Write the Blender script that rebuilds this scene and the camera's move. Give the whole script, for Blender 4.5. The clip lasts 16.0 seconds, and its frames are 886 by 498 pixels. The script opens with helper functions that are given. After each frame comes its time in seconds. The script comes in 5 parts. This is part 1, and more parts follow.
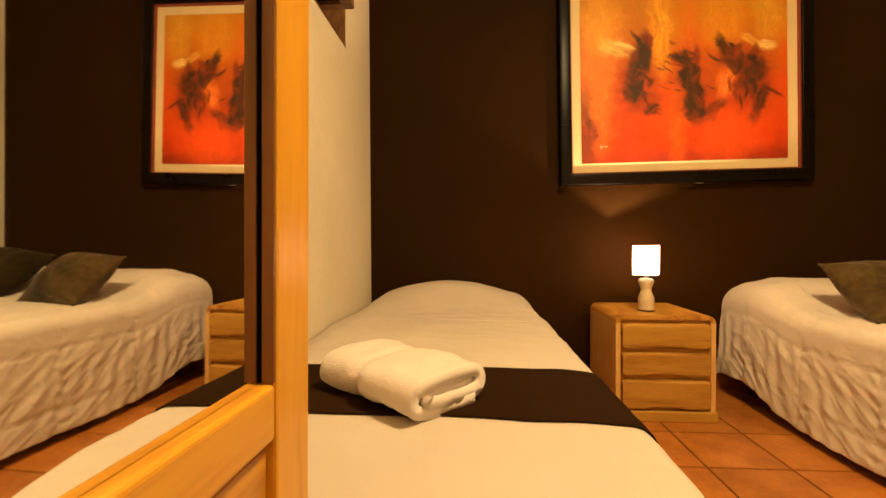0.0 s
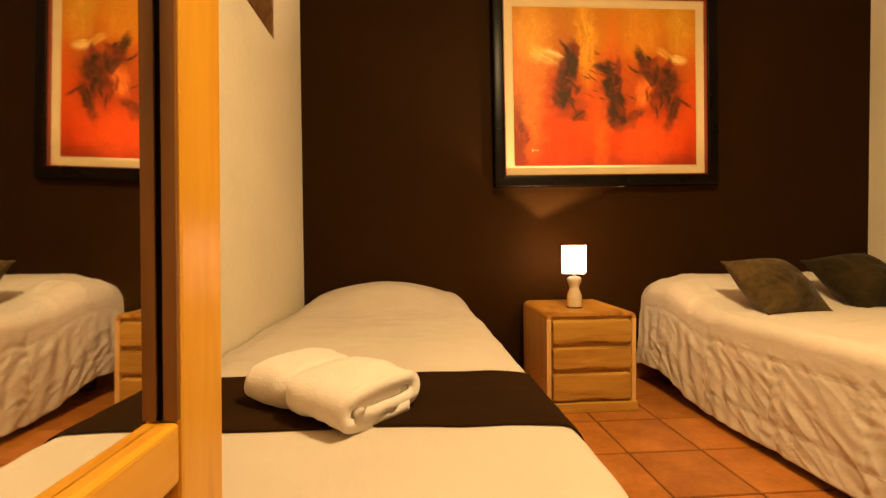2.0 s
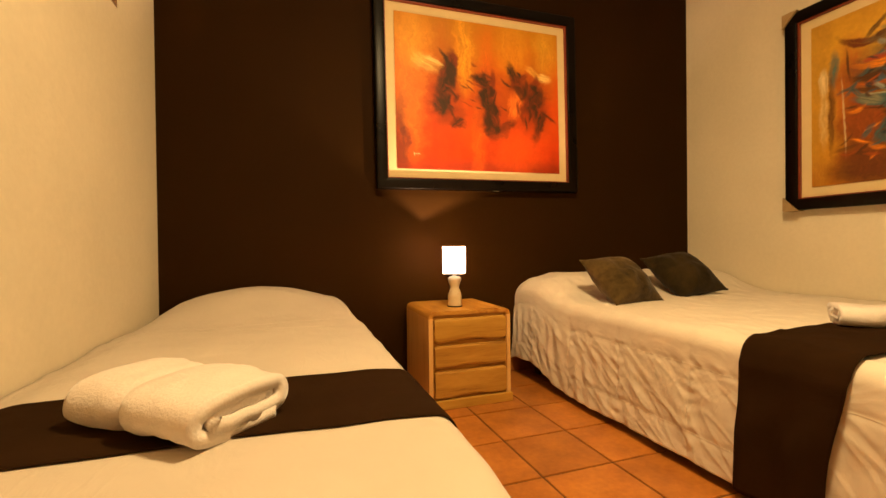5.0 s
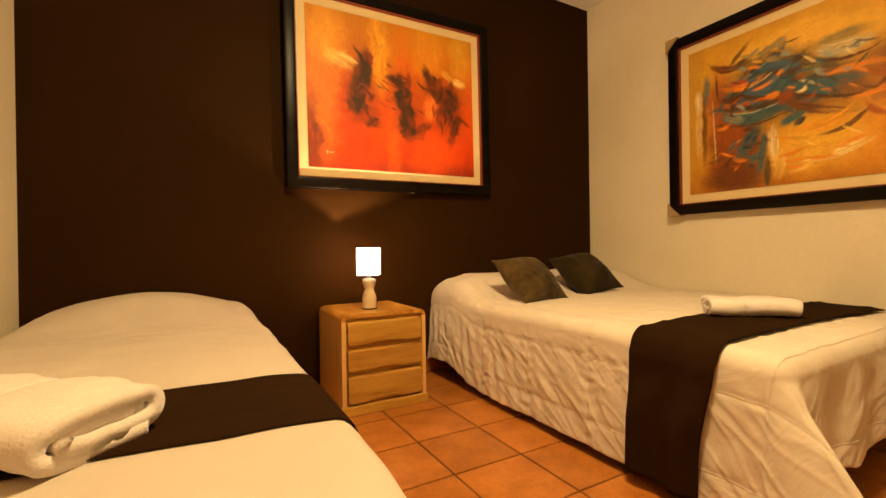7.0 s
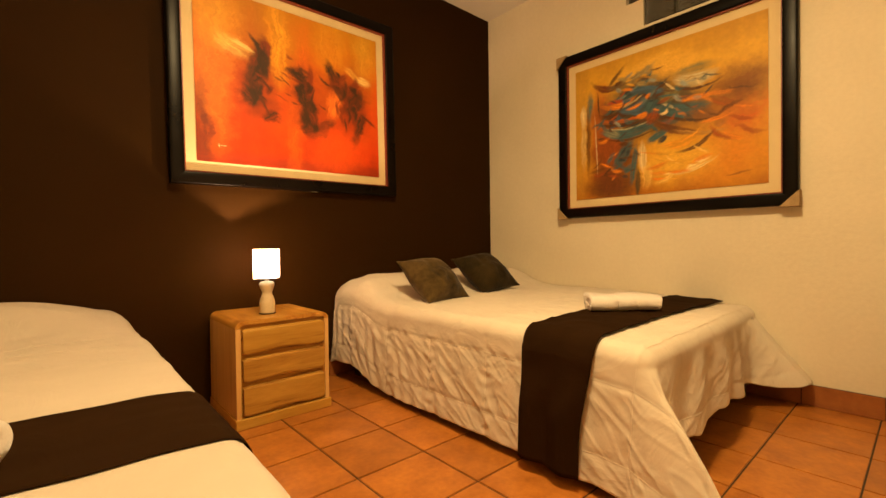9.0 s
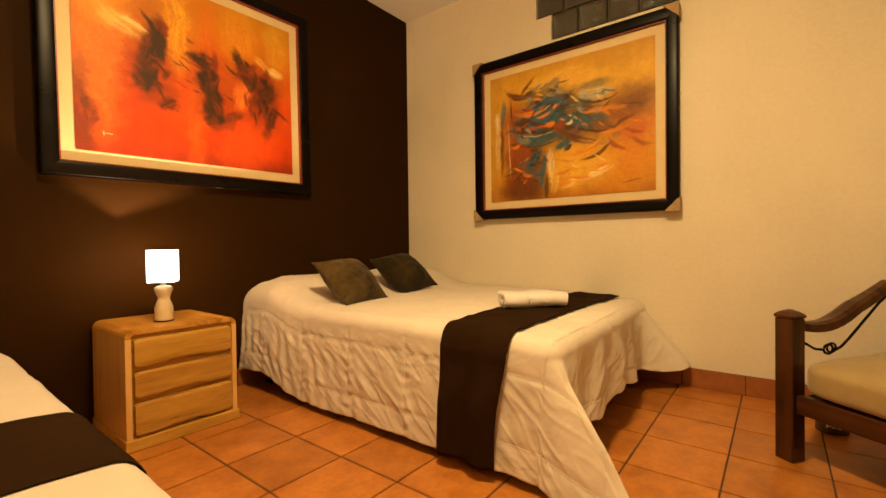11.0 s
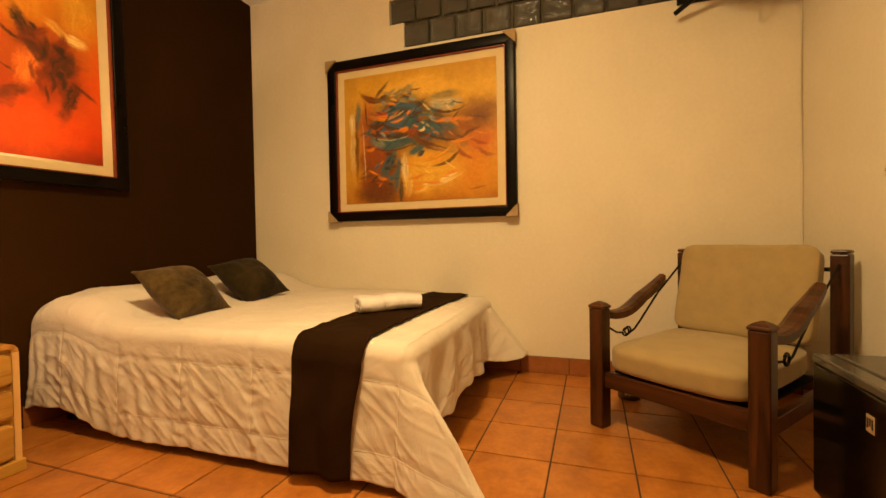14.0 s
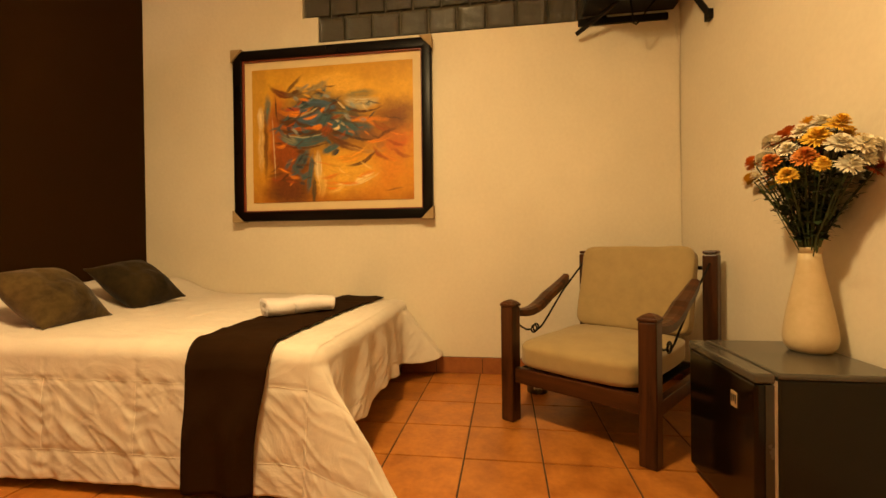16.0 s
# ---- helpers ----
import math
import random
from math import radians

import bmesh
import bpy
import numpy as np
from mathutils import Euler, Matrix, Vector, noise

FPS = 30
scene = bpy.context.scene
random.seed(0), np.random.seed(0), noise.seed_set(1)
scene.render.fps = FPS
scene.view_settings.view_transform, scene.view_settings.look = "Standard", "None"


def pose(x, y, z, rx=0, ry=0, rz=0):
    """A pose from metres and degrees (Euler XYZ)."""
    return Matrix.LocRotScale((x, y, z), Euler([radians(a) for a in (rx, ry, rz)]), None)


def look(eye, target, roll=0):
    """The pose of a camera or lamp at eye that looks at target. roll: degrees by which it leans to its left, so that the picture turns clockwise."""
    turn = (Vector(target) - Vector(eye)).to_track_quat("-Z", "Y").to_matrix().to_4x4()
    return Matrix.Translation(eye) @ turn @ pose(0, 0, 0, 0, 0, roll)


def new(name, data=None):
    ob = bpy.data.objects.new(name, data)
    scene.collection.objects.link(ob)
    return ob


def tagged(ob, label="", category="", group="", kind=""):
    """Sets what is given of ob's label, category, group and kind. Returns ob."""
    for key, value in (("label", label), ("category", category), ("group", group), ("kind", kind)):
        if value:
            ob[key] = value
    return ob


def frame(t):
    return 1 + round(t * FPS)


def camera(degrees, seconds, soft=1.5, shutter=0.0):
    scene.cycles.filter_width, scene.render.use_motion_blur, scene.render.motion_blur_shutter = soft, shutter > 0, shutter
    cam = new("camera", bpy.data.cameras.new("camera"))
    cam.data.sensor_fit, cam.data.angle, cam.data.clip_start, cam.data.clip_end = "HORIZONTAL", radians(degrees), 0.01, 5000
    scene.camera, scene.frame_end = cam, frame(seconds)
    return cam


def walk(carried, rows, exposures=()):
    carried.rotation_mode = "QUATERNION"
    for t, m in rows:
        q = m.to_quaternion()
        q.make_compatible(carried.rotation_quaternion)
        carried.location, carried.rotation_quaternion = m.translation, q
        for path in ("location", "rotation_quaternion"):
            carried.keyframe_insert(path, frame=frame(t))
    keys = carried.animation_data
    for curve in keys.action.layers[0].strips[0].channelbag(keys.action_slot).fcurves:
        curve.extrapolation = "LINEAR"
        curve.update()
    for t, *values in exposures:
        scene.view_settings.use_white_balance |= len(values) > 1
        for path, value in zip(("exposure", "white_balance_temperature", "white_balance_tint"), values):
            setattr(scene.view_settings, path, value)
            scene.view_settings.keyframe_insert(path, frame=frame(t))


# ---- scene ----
cam = camera(91.3, 16.0)
PATH = [
    (0, (-2.877, -2.532, 0.834), (-3.015, -0.537, 0.804), -0.3),
    (0.5, (-2.879, -2.527, 0.841), (-2.95, -0.528, 0.806), -0.4),
    (1, (-2.877, -2.526, 0.847), (-2.881, -0.526, 0.808), -0.5),
    (1.5, (-2.872, -2.525, 0.851), (-2.807, -0.526, 0.808), -0.4),
    (2, (-2.868, -2.521, 0.85), (-2.721, -0.527, 0.807), -0.5),
    (2.5, (-2.864, -2.517, 0.845), (-2.628, -0.53, 0.807), -0.5),
    (3, (-2.86, -2.512, 0.839), (-2.527, -0.539, 0.805), -0.5),
    (5.5, (-2.832, -2.51, 0.818), (-2.089, -0.649, 0.804), -0.7),
    (6, (-2.822, -2.51, 0.813), (-1.986, -0.689, 0.803), -0.7),
    (6.5, (-2.813, -2.51, 0.807), (-1.906, -0.726, 0.802), -0.7),
    (7, (-2.799, -2.512, 0.806), (-1.82, -0.768, 0.802), -0.8),
    (7.5, (-2.793, -2.517, 0.811), (-1.739, -0.817, 0.803), -0.8),
    (8, (-2.797, -2.526, 0.822), (-1.654, -0.885, 0.804), -0.7),
    (8.5, (-2.802, -2.532, 0.831), (-1.559, -0.965, 0.808), -0.6),
    (9, (-2.798, -2.536, 0.831), (-1.472, -1.039, 0.806), -0.7),
    (11.5, (-2.8, -2.536, 0.829), (-1.155, -1.399, 0.804), -0.7),
    (12, (-2.799, -2.536, 0.831), (-1.09, -1.497, 0.806), -0.8),
    (12.5, (-2.797, -2.54, 0.838), (-1.03, -1.603, 0.808), -0.9),
    (13, (-2.797, -2.542, 0.843), (-0.978, -1.71, 0.809), -1.0),
    (13.5, (-2.794, -2.543, 0.848), (-0.942, -1.791, 0.81), -1.1),
    (14, (-2.792, -2.544, 0.849), (-0.902, -1.892, 0.812), -1.0),
    (14.5, (-2.788, -2.547, 0.841), (-0.87, -1.982, 0.81), -0.8),
    (15, (-2.784, -2.552, 0.834), (-0.84, -2.082, 0.808), -0.9),
    (15.5, (-2.78, -2.552, 0.828), (-0.815, -2.179, 0.807), -0.8),
    (16, (-2.777, -2.551, 0.821), (-0.798, -2.267, 0.807), -0.7),
]
walk(cam, [(t, look(eye, target, roll)) for t, eye, target, roll in PATH])

# ---- world and light ----
world = bpy.data.worlds.new("night")
scene.world = world
world.use_nodes = True
world.node_tree.nodes["Background"].inputs[0].default_value = (0.02, 0.018, 0.016, 1)
world.node_tree.nodes["Background"].inputs[1].default_value = 0.3


def lamp(name, kind, m, power, color, **more):
    data = bpy.data.lights.new(name, kind)
    data.energy, data.color = power, color
    for key, value in more.items():
        if key == "radius":
            data.shadow_soft_size = value
        if key == "size":
            data.size = value
    ob = new(name, data)
    ob.matrix_world = m
    return ob


lamp("ceiling_bulb", "POINT", pose(-2.08, -2.0, 2.52), 36, (1.0, 0.69, 0.315), radius=0.08)
lamp("ceiling_lamp", "AREA", pose(-2.08, -2.0, 2.62), 57, (1.0, 0.69, 0.315), size=0.26)
lamp("bedside_bulb", "POINT", pose(-2.02, -0.32, 0.766), 56.0, (1.0, 0.62, 0.34), radius=0.006)
scene.view_settings.exposure = 0.0

# ---- materials ----


def nodes_of(name):
    m = bpy.data.materials.new(name)
    m.use_nodes = True
    t = m.node_tree
    return m, t, t.nodes["Principled BSDF"]


def link(t, a, b):
    t.links.new(a, b)


def where(t, scale=(1, 1, 1), obj=False, turn=(0, 0, 0)):
    mp = t.nodes.new("ShaderNodeMapping")
    mp.inputs["Scale"].default_value = scale
    mp.inputs["Rotation"].default_value = turn
    if obj:
        link(t, t.nodes.new("ShaderNodeTexCoord").outputs["Object"], mp.inputs[0])
    else:
        link(t, t.nodes.new("ShaderNodeNewGeometry").outputs["Position"], mp.inputs[0])
    return mp.outputs[0]


def noise_of(t, vec, scale, detail=4, rough=0.55, distortion=0.0):
    n = t.nodes.new("ShaderNodeTexNoise")
    n.inputs["Scale"].default_value, n.inputs["Detail"].default_value = scale, detail
    n.inputs["Roughness"].default_value, n.inputs["Distortion"].default_value = rough, distortion
    link(t, vec, n.inputs["Vector"])
    return n.outputs["Fac"]


def ramp(t, fac, stops):
    r = t.nodes.new("ShaderNodeValToRGB")
    while len(r.color_ramp.elements) < len(stops):
        r.color_ramp.elements.new(0.5)
    for e, (p, c) in zip(r.color_ramp.elements, stops):
        e.position, e.color = p, (*c, 1) if len(c) == 3 else c
    link(t, fac, r.inputs[0])
    return r.outputs[0]


def maths(t, op, a, b=None, c=None):
    m = t.nodes.new("ShaderNodeMath")
    m.operation = op
    for sock, v in zip(m.inputs, (a, b, c)):
        if v is None:
            continue
        if hasattr(v, "links"):
            link(t, v, sock)
        else:
            sock.default_value = v
    return m.outputs[0]


def bumped(t, p, height, strength, distance=0.002):
    b = t.nodes.new("ShaderNodeBump")
    b.inputs["Strength"].default_value, b.inputs["Distance"].default_value = strength, distance
    link(t, height, b.inputs["Height"])
    link(t, b.outputs[0], p.inputs["Normal"])


def surface(name, dark, light, coarse=3.0, fine=60.0, rough=0.6, bump=0.3, depth=0.002, metal=0.0, stretch=(1, 1, 1), obj=False, sheen=0.0, spec=0.5, vary=0.0):
    m, t, p = nodes_of(name)
    v = where(t, stretch, obj)
    a, b = noise_of(t, v, coarse, 5), noise_of(t, v, fine, 3)
    col = ramp(t, maths(t, "ADD", maths(t, "MULTIPLY", a, 0.7), maths(t, "MULTIPLY", b, 0.3)), ((0.33, dark), (0.67, light)))
    if vary:
        info = t.nodes.new("ShaderNodeObjectInfo")
        k = maths(t, "ADD", maths(t, "MULTIPLY", info.outputs["Random"], vary), 1 - vary / 2)
        hsv = t.nodes.new("ShaderNodeHueSaturation")
        link(t, k, hsv.inputs["Value"])
        link(t, col, hsv.inputs["Color"])
        col = hsv.outputs[0]
    link(t, col, p.inputs["Base Color"])
    p.inputs["Metallic"].default_value = metal
    p.inputs["Specular IOR Level"].default_value = spec
    link(t, maths(t, "ADD", maths(t, "MULTIPLY", a, 0.2), rough - 0.1), p.inputs["Roughness"])
    if sheen:
        p.inputs["Sheen Weight"].default_value = sheen
        p.inputs["Sheen Roughness"].default_value = 0.4
    if bump:
        bumped(t, p, b, bump, depth)
    return m


def wood(name, dark, mid, light, along="x", rough=0.35, scale=1.0, coat=0.2):
    m, t, p = nodes_of(name)
    st = {"x": (0.9, 9, 9), "y": (9, 0.9, 9), "z": (9, 9, 0.9)}[along]
    v = where(t, tuple(c * scale for c in st), True)
    a = noise_of(t, v, 1.6, 3, 0.5, 1.2)
    g = noise_of(t, where(t, tuple(c * scale * 6 for c in st), True), 2.0, 4, 0.6)
    info = t.nodes.new("ShaderNodeObjectInfo")
    fac = maths(t, "ADD", maths(t, "MULTIPLY", a, 0.75), maths(t, "MULTIPLY", g, 0.25))
    fac = maths(t, "ADD", fac, maths(t, "MULTIPLY_ADD", info.outputs["Random"], 0.08, -0.04))
    link(t, ramp(t, fac, ((0.34, dark), (0.46, mid), (0.66, light))), p.inputs["Base Color"])
    link(t, maths(t, "MULTIPLY_ADD", g, 0.25, rough - 0.1), p.inputs["Roughness"])
    p.inputs["Coat Weight"].default_value = coat
    p.inputs["Specular IOR Level"].default_value = 0.3
    p.inputs["Coat Roughness"].default_value = 0.25
    bumped(t, p, g, 0.15, 0.001)
    return m


def weave(name, dark, light, rough=0.85, sheen=0.2, pitch=900, bump=0.25, spec=0.2):
    """Woven cloth: threads, slight mottling and soft creases."""
    m, t, p = nodes_of(name)
    v = where(t)
    a = noise_of(t, v, 5, 5)
    w = noise_of(t, where(t, (pitch, pitch, pitch * 0.3)), 1.0, 2)
    crease = noise_of(t, where(t, (1.3, 0.8, 0.8), False, (0.5, 0.3, 0.6)), 7, 4, 0.55, 0.9)
    link(t, ramp(t, maths(t, "ADD", maths(t, "MULTIPLY", a, 0.8), maths(t, "MULTIPLY", w, 0.2)), ((0.3, dark), (0.7, light))), p.inputs["Base Color"])
    p.inputs["Roughness"].default_value = rough
    p.inputs["Specular IOR Level"].default_value = spec
    p.inputs["Sheen Weight"].default_value = sheen
    ridge = maths(t, "MULTIPLY", maths(t, "ABSOLUTE", maths(t, "SUBTRACT", crease, 0.5)), -4.0)
    ridge = maths(t, "ADD", maths(t, "MAXIMUM", ridge, -1.0), maths(t, "MULTIPLY", a, 0.6))
    bumped(t, p, maths(t, "ADD", maths(t, "MULTIPLY", w, 0.06), ridge), bump, 0.008)
    return m


WALL_BROWN = surface("brown_paint", (0.0205, 0.0085, 0.0015), (0.0252, 0.0106, 0.0019), 2.0, 140, 0.6, 0.2, 0.002, spec=0.03)
WALL_CREAM = surface("cream_paint", (0.66, 0.595, 0.455), (0.75, 0.675, 0.52), 1.6, 45, 0.7, 0.35, 0.004, spec=0.2)
CEILING = surface("ceiling_paint", (0.74, 0.70, 0.62), (0.79, 0.75, 0.67), 2, 60, 0.8, 0.2)
GROUT = surface("dark_grout", (0.035, 0.02, 0.012), (0.06, 0.035, 0.02), 6, 200, 0.9, 0.4)
TILE = surface("terracotta_tile", (0.290, 0.088, 0.012), (0.50, 0.188, 0.032), 9.0, 45, 0.36, 0.12, 0.001, vary=0.22, spec=0.45)
SKIRT = surface("skirting_tile", (0.24, 0.075, 0.02), (0.36, 0.125, 0.03), 9, 50, 0.4, 0.1, 0.001, vary=0.1)
PINE_X = wood("honey_pine_across", (0.29, 0.125, 0.015), (0.43, 0.222, 0.032), (0.52, 0.295, 0.052), "x")
PINE_Y = wood("honey_pine_deep", (0.33, 0.130, 0.016), (0.47, 0.225, 0.034), (0.55, 0.295, 0.054), "y")
PINE_Z = wood("honey_pine_upright", (0.44, 0.215, 0.055), (0.60, 0.335, 0.105), (0.69, 0.42, 0.15), "z")
KNOTTY = wood("knotty_pine_across", (0.13, 0.048, 0.009), (0.38, 0.185, 0.028), (0.49, 0.262, 0.046), "x", scale=1.5)
DOOR_Z = wood("amber_pine_upright", (0.38, 0.150, 0.010), (0.62, 0.305, 0.022), (0.73, 0.395, 0.036), "z", 0.32, 0.8)
DOOR_Y = wood("amber_pine_level", (0.38, 0.150, 0.010), (0.62, 0.305, 0.022), (0.73, 0.395, 0.036), "y", 0.32, 0.8)
DARKWOOD_Z = wood("dark_stained_wood_upright", (0.016, 0.0055, 0.0015), (0.044, 0.0145, 0.0038), (0.080, 0.026, 0.007), "z", 0.3, coat=0.04)
DARKWOOD_X = wood("dark_stained_wood_across", (0.016, 0.0055, 0.0015), (0.046, 0.015, 0.004), (0.085, 0.028, 0.0075), "x", 0.3, coat=0.04)
WINDOW_WOOD = wood("brown_window_wood", (0.10, 0.045, 0.015), (0.17, 0.08, 0.028), (0.23, 0.115, 0.045), "y", 0.45)
BEADWOOD = wood("brown_bead_wood", (0.12, 0.045, 0.008), (0.19, 0.078, 0.014), (0.25, 0.11, 0.022), "z", 0.4)
LACQUER = surface("black_lacquer", (0.0022, 0.0013, 0.0008), (0.0036, 0.0022, 0.0012), 8, 120, 0.30, 0.05, 0.0004, spec=0.11)
RED_LIP = surface("red_lip", (0.16, 0.022, 0.008), (0.22, 0.035, 0.01), 20, 90, 0.4, 0.1)
MAT = surface("cream_mat", (0.66, 0.52, 0.28), (0.72, 0.57, 0.31), 12, 200, 0.8, 0.15, 0.0006)
COMFORT = weave("white_comforter_cloth", (0.635, 0.566, 0.468), (0.70, 0.625, 0.520), 0.75, 0.12, 700, 0.26)
LINEN = weave("white_sheet_cloth", (0.50, 0.438, 0.365), (0.555, 0.487, 0.408), 0.8, 0.08, 900, 0.16)
RUNNER = weave("dark_brown_cloth", (0.0175, 0.0079, 0.0025), (0.0255, 0.0115, 0.0039), 0.95, 0.0, 700, 0.12, 0.03)
TOWELS = surface("terry_towel", (0.66, 0.595, 0.545), (0.72, 0.65, 0.60), 14, 190, 0.95, 0.5, 0.003, sheen=0.5)
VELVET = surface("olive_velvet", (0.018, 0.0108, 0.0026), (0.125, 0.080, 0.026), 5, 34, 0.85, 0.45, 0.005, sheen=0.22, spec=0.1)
# same olive velvet with shade put into its colour, for the corner cushion
VELVET_SHADED = surface("shaded_olive_velvet", (0.008, 0.0052, 0.0014), (0.040, 0.026, 0.008), 5, 34, 0.85, 0.45, 0.005, sheen=0.12, spec=0.1)
SEATCLOTH = surface("tan_corduroy", (0.285, 0.203, 0.085), (0.355, 0.255, 0.108), 16, 260, 0.9, 0.5, 0.002, sheen=0.3)
CERAMIC = surface("cream_ceramic", (0.50, 0.385, 0.205), (0.60, 0.475, 0.275), 12, 60, 0.5, 0.2, 0.002)
LAMPCLAY = surface("ivory_glaze", (0.58, 0.46, 0.28), (0.68, 0.55, 0.35), 20, 120, 0.3, 0.08, 0.001)
STEEL = surface("blackened_steel", (0.005, 0.004, 0.003), (0.010, 0.008, 0.006), 20, 200, 0.45, 0.15, 0.0005, spec=0.12)
CHROME = surface("bright_metal", (0.55, 0.53, 0.5), (0.7, 0.68, 0.64), 20, 200, 0.25, 0.05, 0.0003, metal=1.0)
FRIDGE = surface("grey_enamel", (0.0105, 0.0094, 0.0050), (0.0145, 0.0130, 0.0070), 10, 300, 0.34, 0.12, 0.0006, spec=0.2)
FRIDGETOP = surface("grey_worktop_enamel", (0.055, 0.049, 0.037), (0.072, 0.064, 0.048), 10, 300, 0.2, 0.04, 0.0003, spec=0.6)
FRIDGEDOOR = surface("black_glass_door", (0.0035, 0.0022, 0.0013), (0.006, 0.004, 0.0022), 10, 300, 0.14, 0.03, 0.0003, spec=0.3)
DOOREDGE = surface("dim_metal_edge", (0.026, 0.021, 0.014), (0.036, 0.029, 0.020), 10, 300, 0.25, 0.05, 0.0003, spec=0.5)
GASKET = surface("pale_gasket", (0.42, 0.38, 0.31), (0.5, 0.45, 0.37), 20, 200, 0.6, 0.1)
CARDBOARD = surface("kraft_card", (0.30, 0.20, 0.09), (0.40, 0.28, 0.14), 30, 200, 0.9, 0.3, 0.001)
RUBBER = surface("black_rubber", (0.003, 0.0026, 0.0022), (0.006, 0.005, 0.0045), 30, 200, 0.8, 0.2, spec=0.06)
MORTAR = surface("grey_mortar", (0.12, 0.10, 0.07), (0.17, 0.145, 0.10), 30, 200, 0.9, 0.4)
LEAF = surface("dark_green_leaf", (0.016, 0.030, 0.007), (0.035, 0.058, 0.014), 30, 120, 0.55, 0.2, vary=0.4)
STEM = surface("green_stem", (0.025, 0.045, 0.01), (0.06, 0.08, 0.02), 30, 120, 0.6, 0.2)
SOCKET = surface("ivory_plastic", (0.6, 0.54, 0.42), (0.66, 0.6, 0.48), 20, 100, 0.4, 0.05)
TIN = surface("dull_tin", (0.10, 0.085, 0.06), (0.16, 0.14, 0.10), 30, 200, 0.4, 0.1, metal=0.5)
PETALS = [surface(n, a, b, 40, 160, 0.7, 0.2, 0.001, vary=0.25) for n, a, b in (
    ("white_petal", (0.74, 0.66, 0.47), (0.84, 0.77, 0.58)),
    ("orange_petal", (0.62, 0.17, 0.012), (0.75, 0.27, 0.03)),
    ("yellow_petal", (0.66, 0.38, 0.02), (0.78, 0.50, 0.05)),
    ("maroon_petal", (0.09, 0.014, 0.006), (0.16, 0.028, 0.010)),
    ("rust_petal", (0.36, 0.07, 0.01), (0.48, 0.12, 0.02)))]
MIRROR, _t, _p = nodes_of("mirror_glass")
_p.inputs["Base Color"].default_value = (0.86, 0.86, 0.84, 1)
_p.inputs["Metallic"].default_value, _p.inputs["Roughness"].default_value = 1.0, 0.02
BLOCKGLASS, _t, _p = nodes_of("glass_block_glass")
_p.inputs["Base Color"].default_value = (0.12, 0.112, 0.085, 1)
_p.inputs["Roughness"].default_value, _p.inputs["Transmission Weight"].default_value = 0.12, 0.55
bumped(_t, _p, noise_of(_t, where(_t), 28, 3, 0.5, 1.5), 0.6, 0.01)
SHADE, _t, _p = nodes_of("lit_lampshade_paper")
_mix, _tr, _em = (_t.nodes.new(k) for k in ("ShaderNodeAddShader", "ShaderNodeBsdfTranslucent", "ShaderNodeEmission"))
_tr.inputs[0].default_value = (0.22, 0.18, 0.13, 1)
_em.inputs[0].default_value, _em.inputs[1].default_value = (1.0, 0.84, 0.66, 1), 3.2
link(_t, _tr.outputs[0], _mix.inputs[0])
link(_t, _em.outputs[0], _mix.inputs[1])
link(_t, _mix.outputs[0], _t.nodes["Material Output"].inputs[0])


GRID_U, GRID_V = 330, 284


def lattice(x, y, seed):
    """Smooth value noise between 0 and 1 over two arrays."""
    table = np.random.RandomState(seed).rand(64, 64)
    i, j = np.floor(x).astype(int), np.floor(y).astype(int)
    a, b = x - i, y - j
    a, b = a * a * (3 - 2 * a), b * b * (3 - 2 * b)
    i0, i1, j0, j1 = i % 64, (i + 1) % 64, j % 64, (j + 1) % 64
    low = table[i0, j0] * (1 - a) + table[i1, j0] * a
    high = table[i0, j1] * (1 - a) + table[i1, j1] * a
    return low * (1 - b) + high * b


def clouds(x, y, seed, octaves=5, rough=0.6):
    total, weight, size = 0.0, 0.0, 1.0
    for k in range(octaves):
        total = total + size * lattice(x * 2 ** k + 7.3 * k, y * 2 ** k + 3.1 * k, seed + k)
        weight += size
        size *= rough
    return total / weight


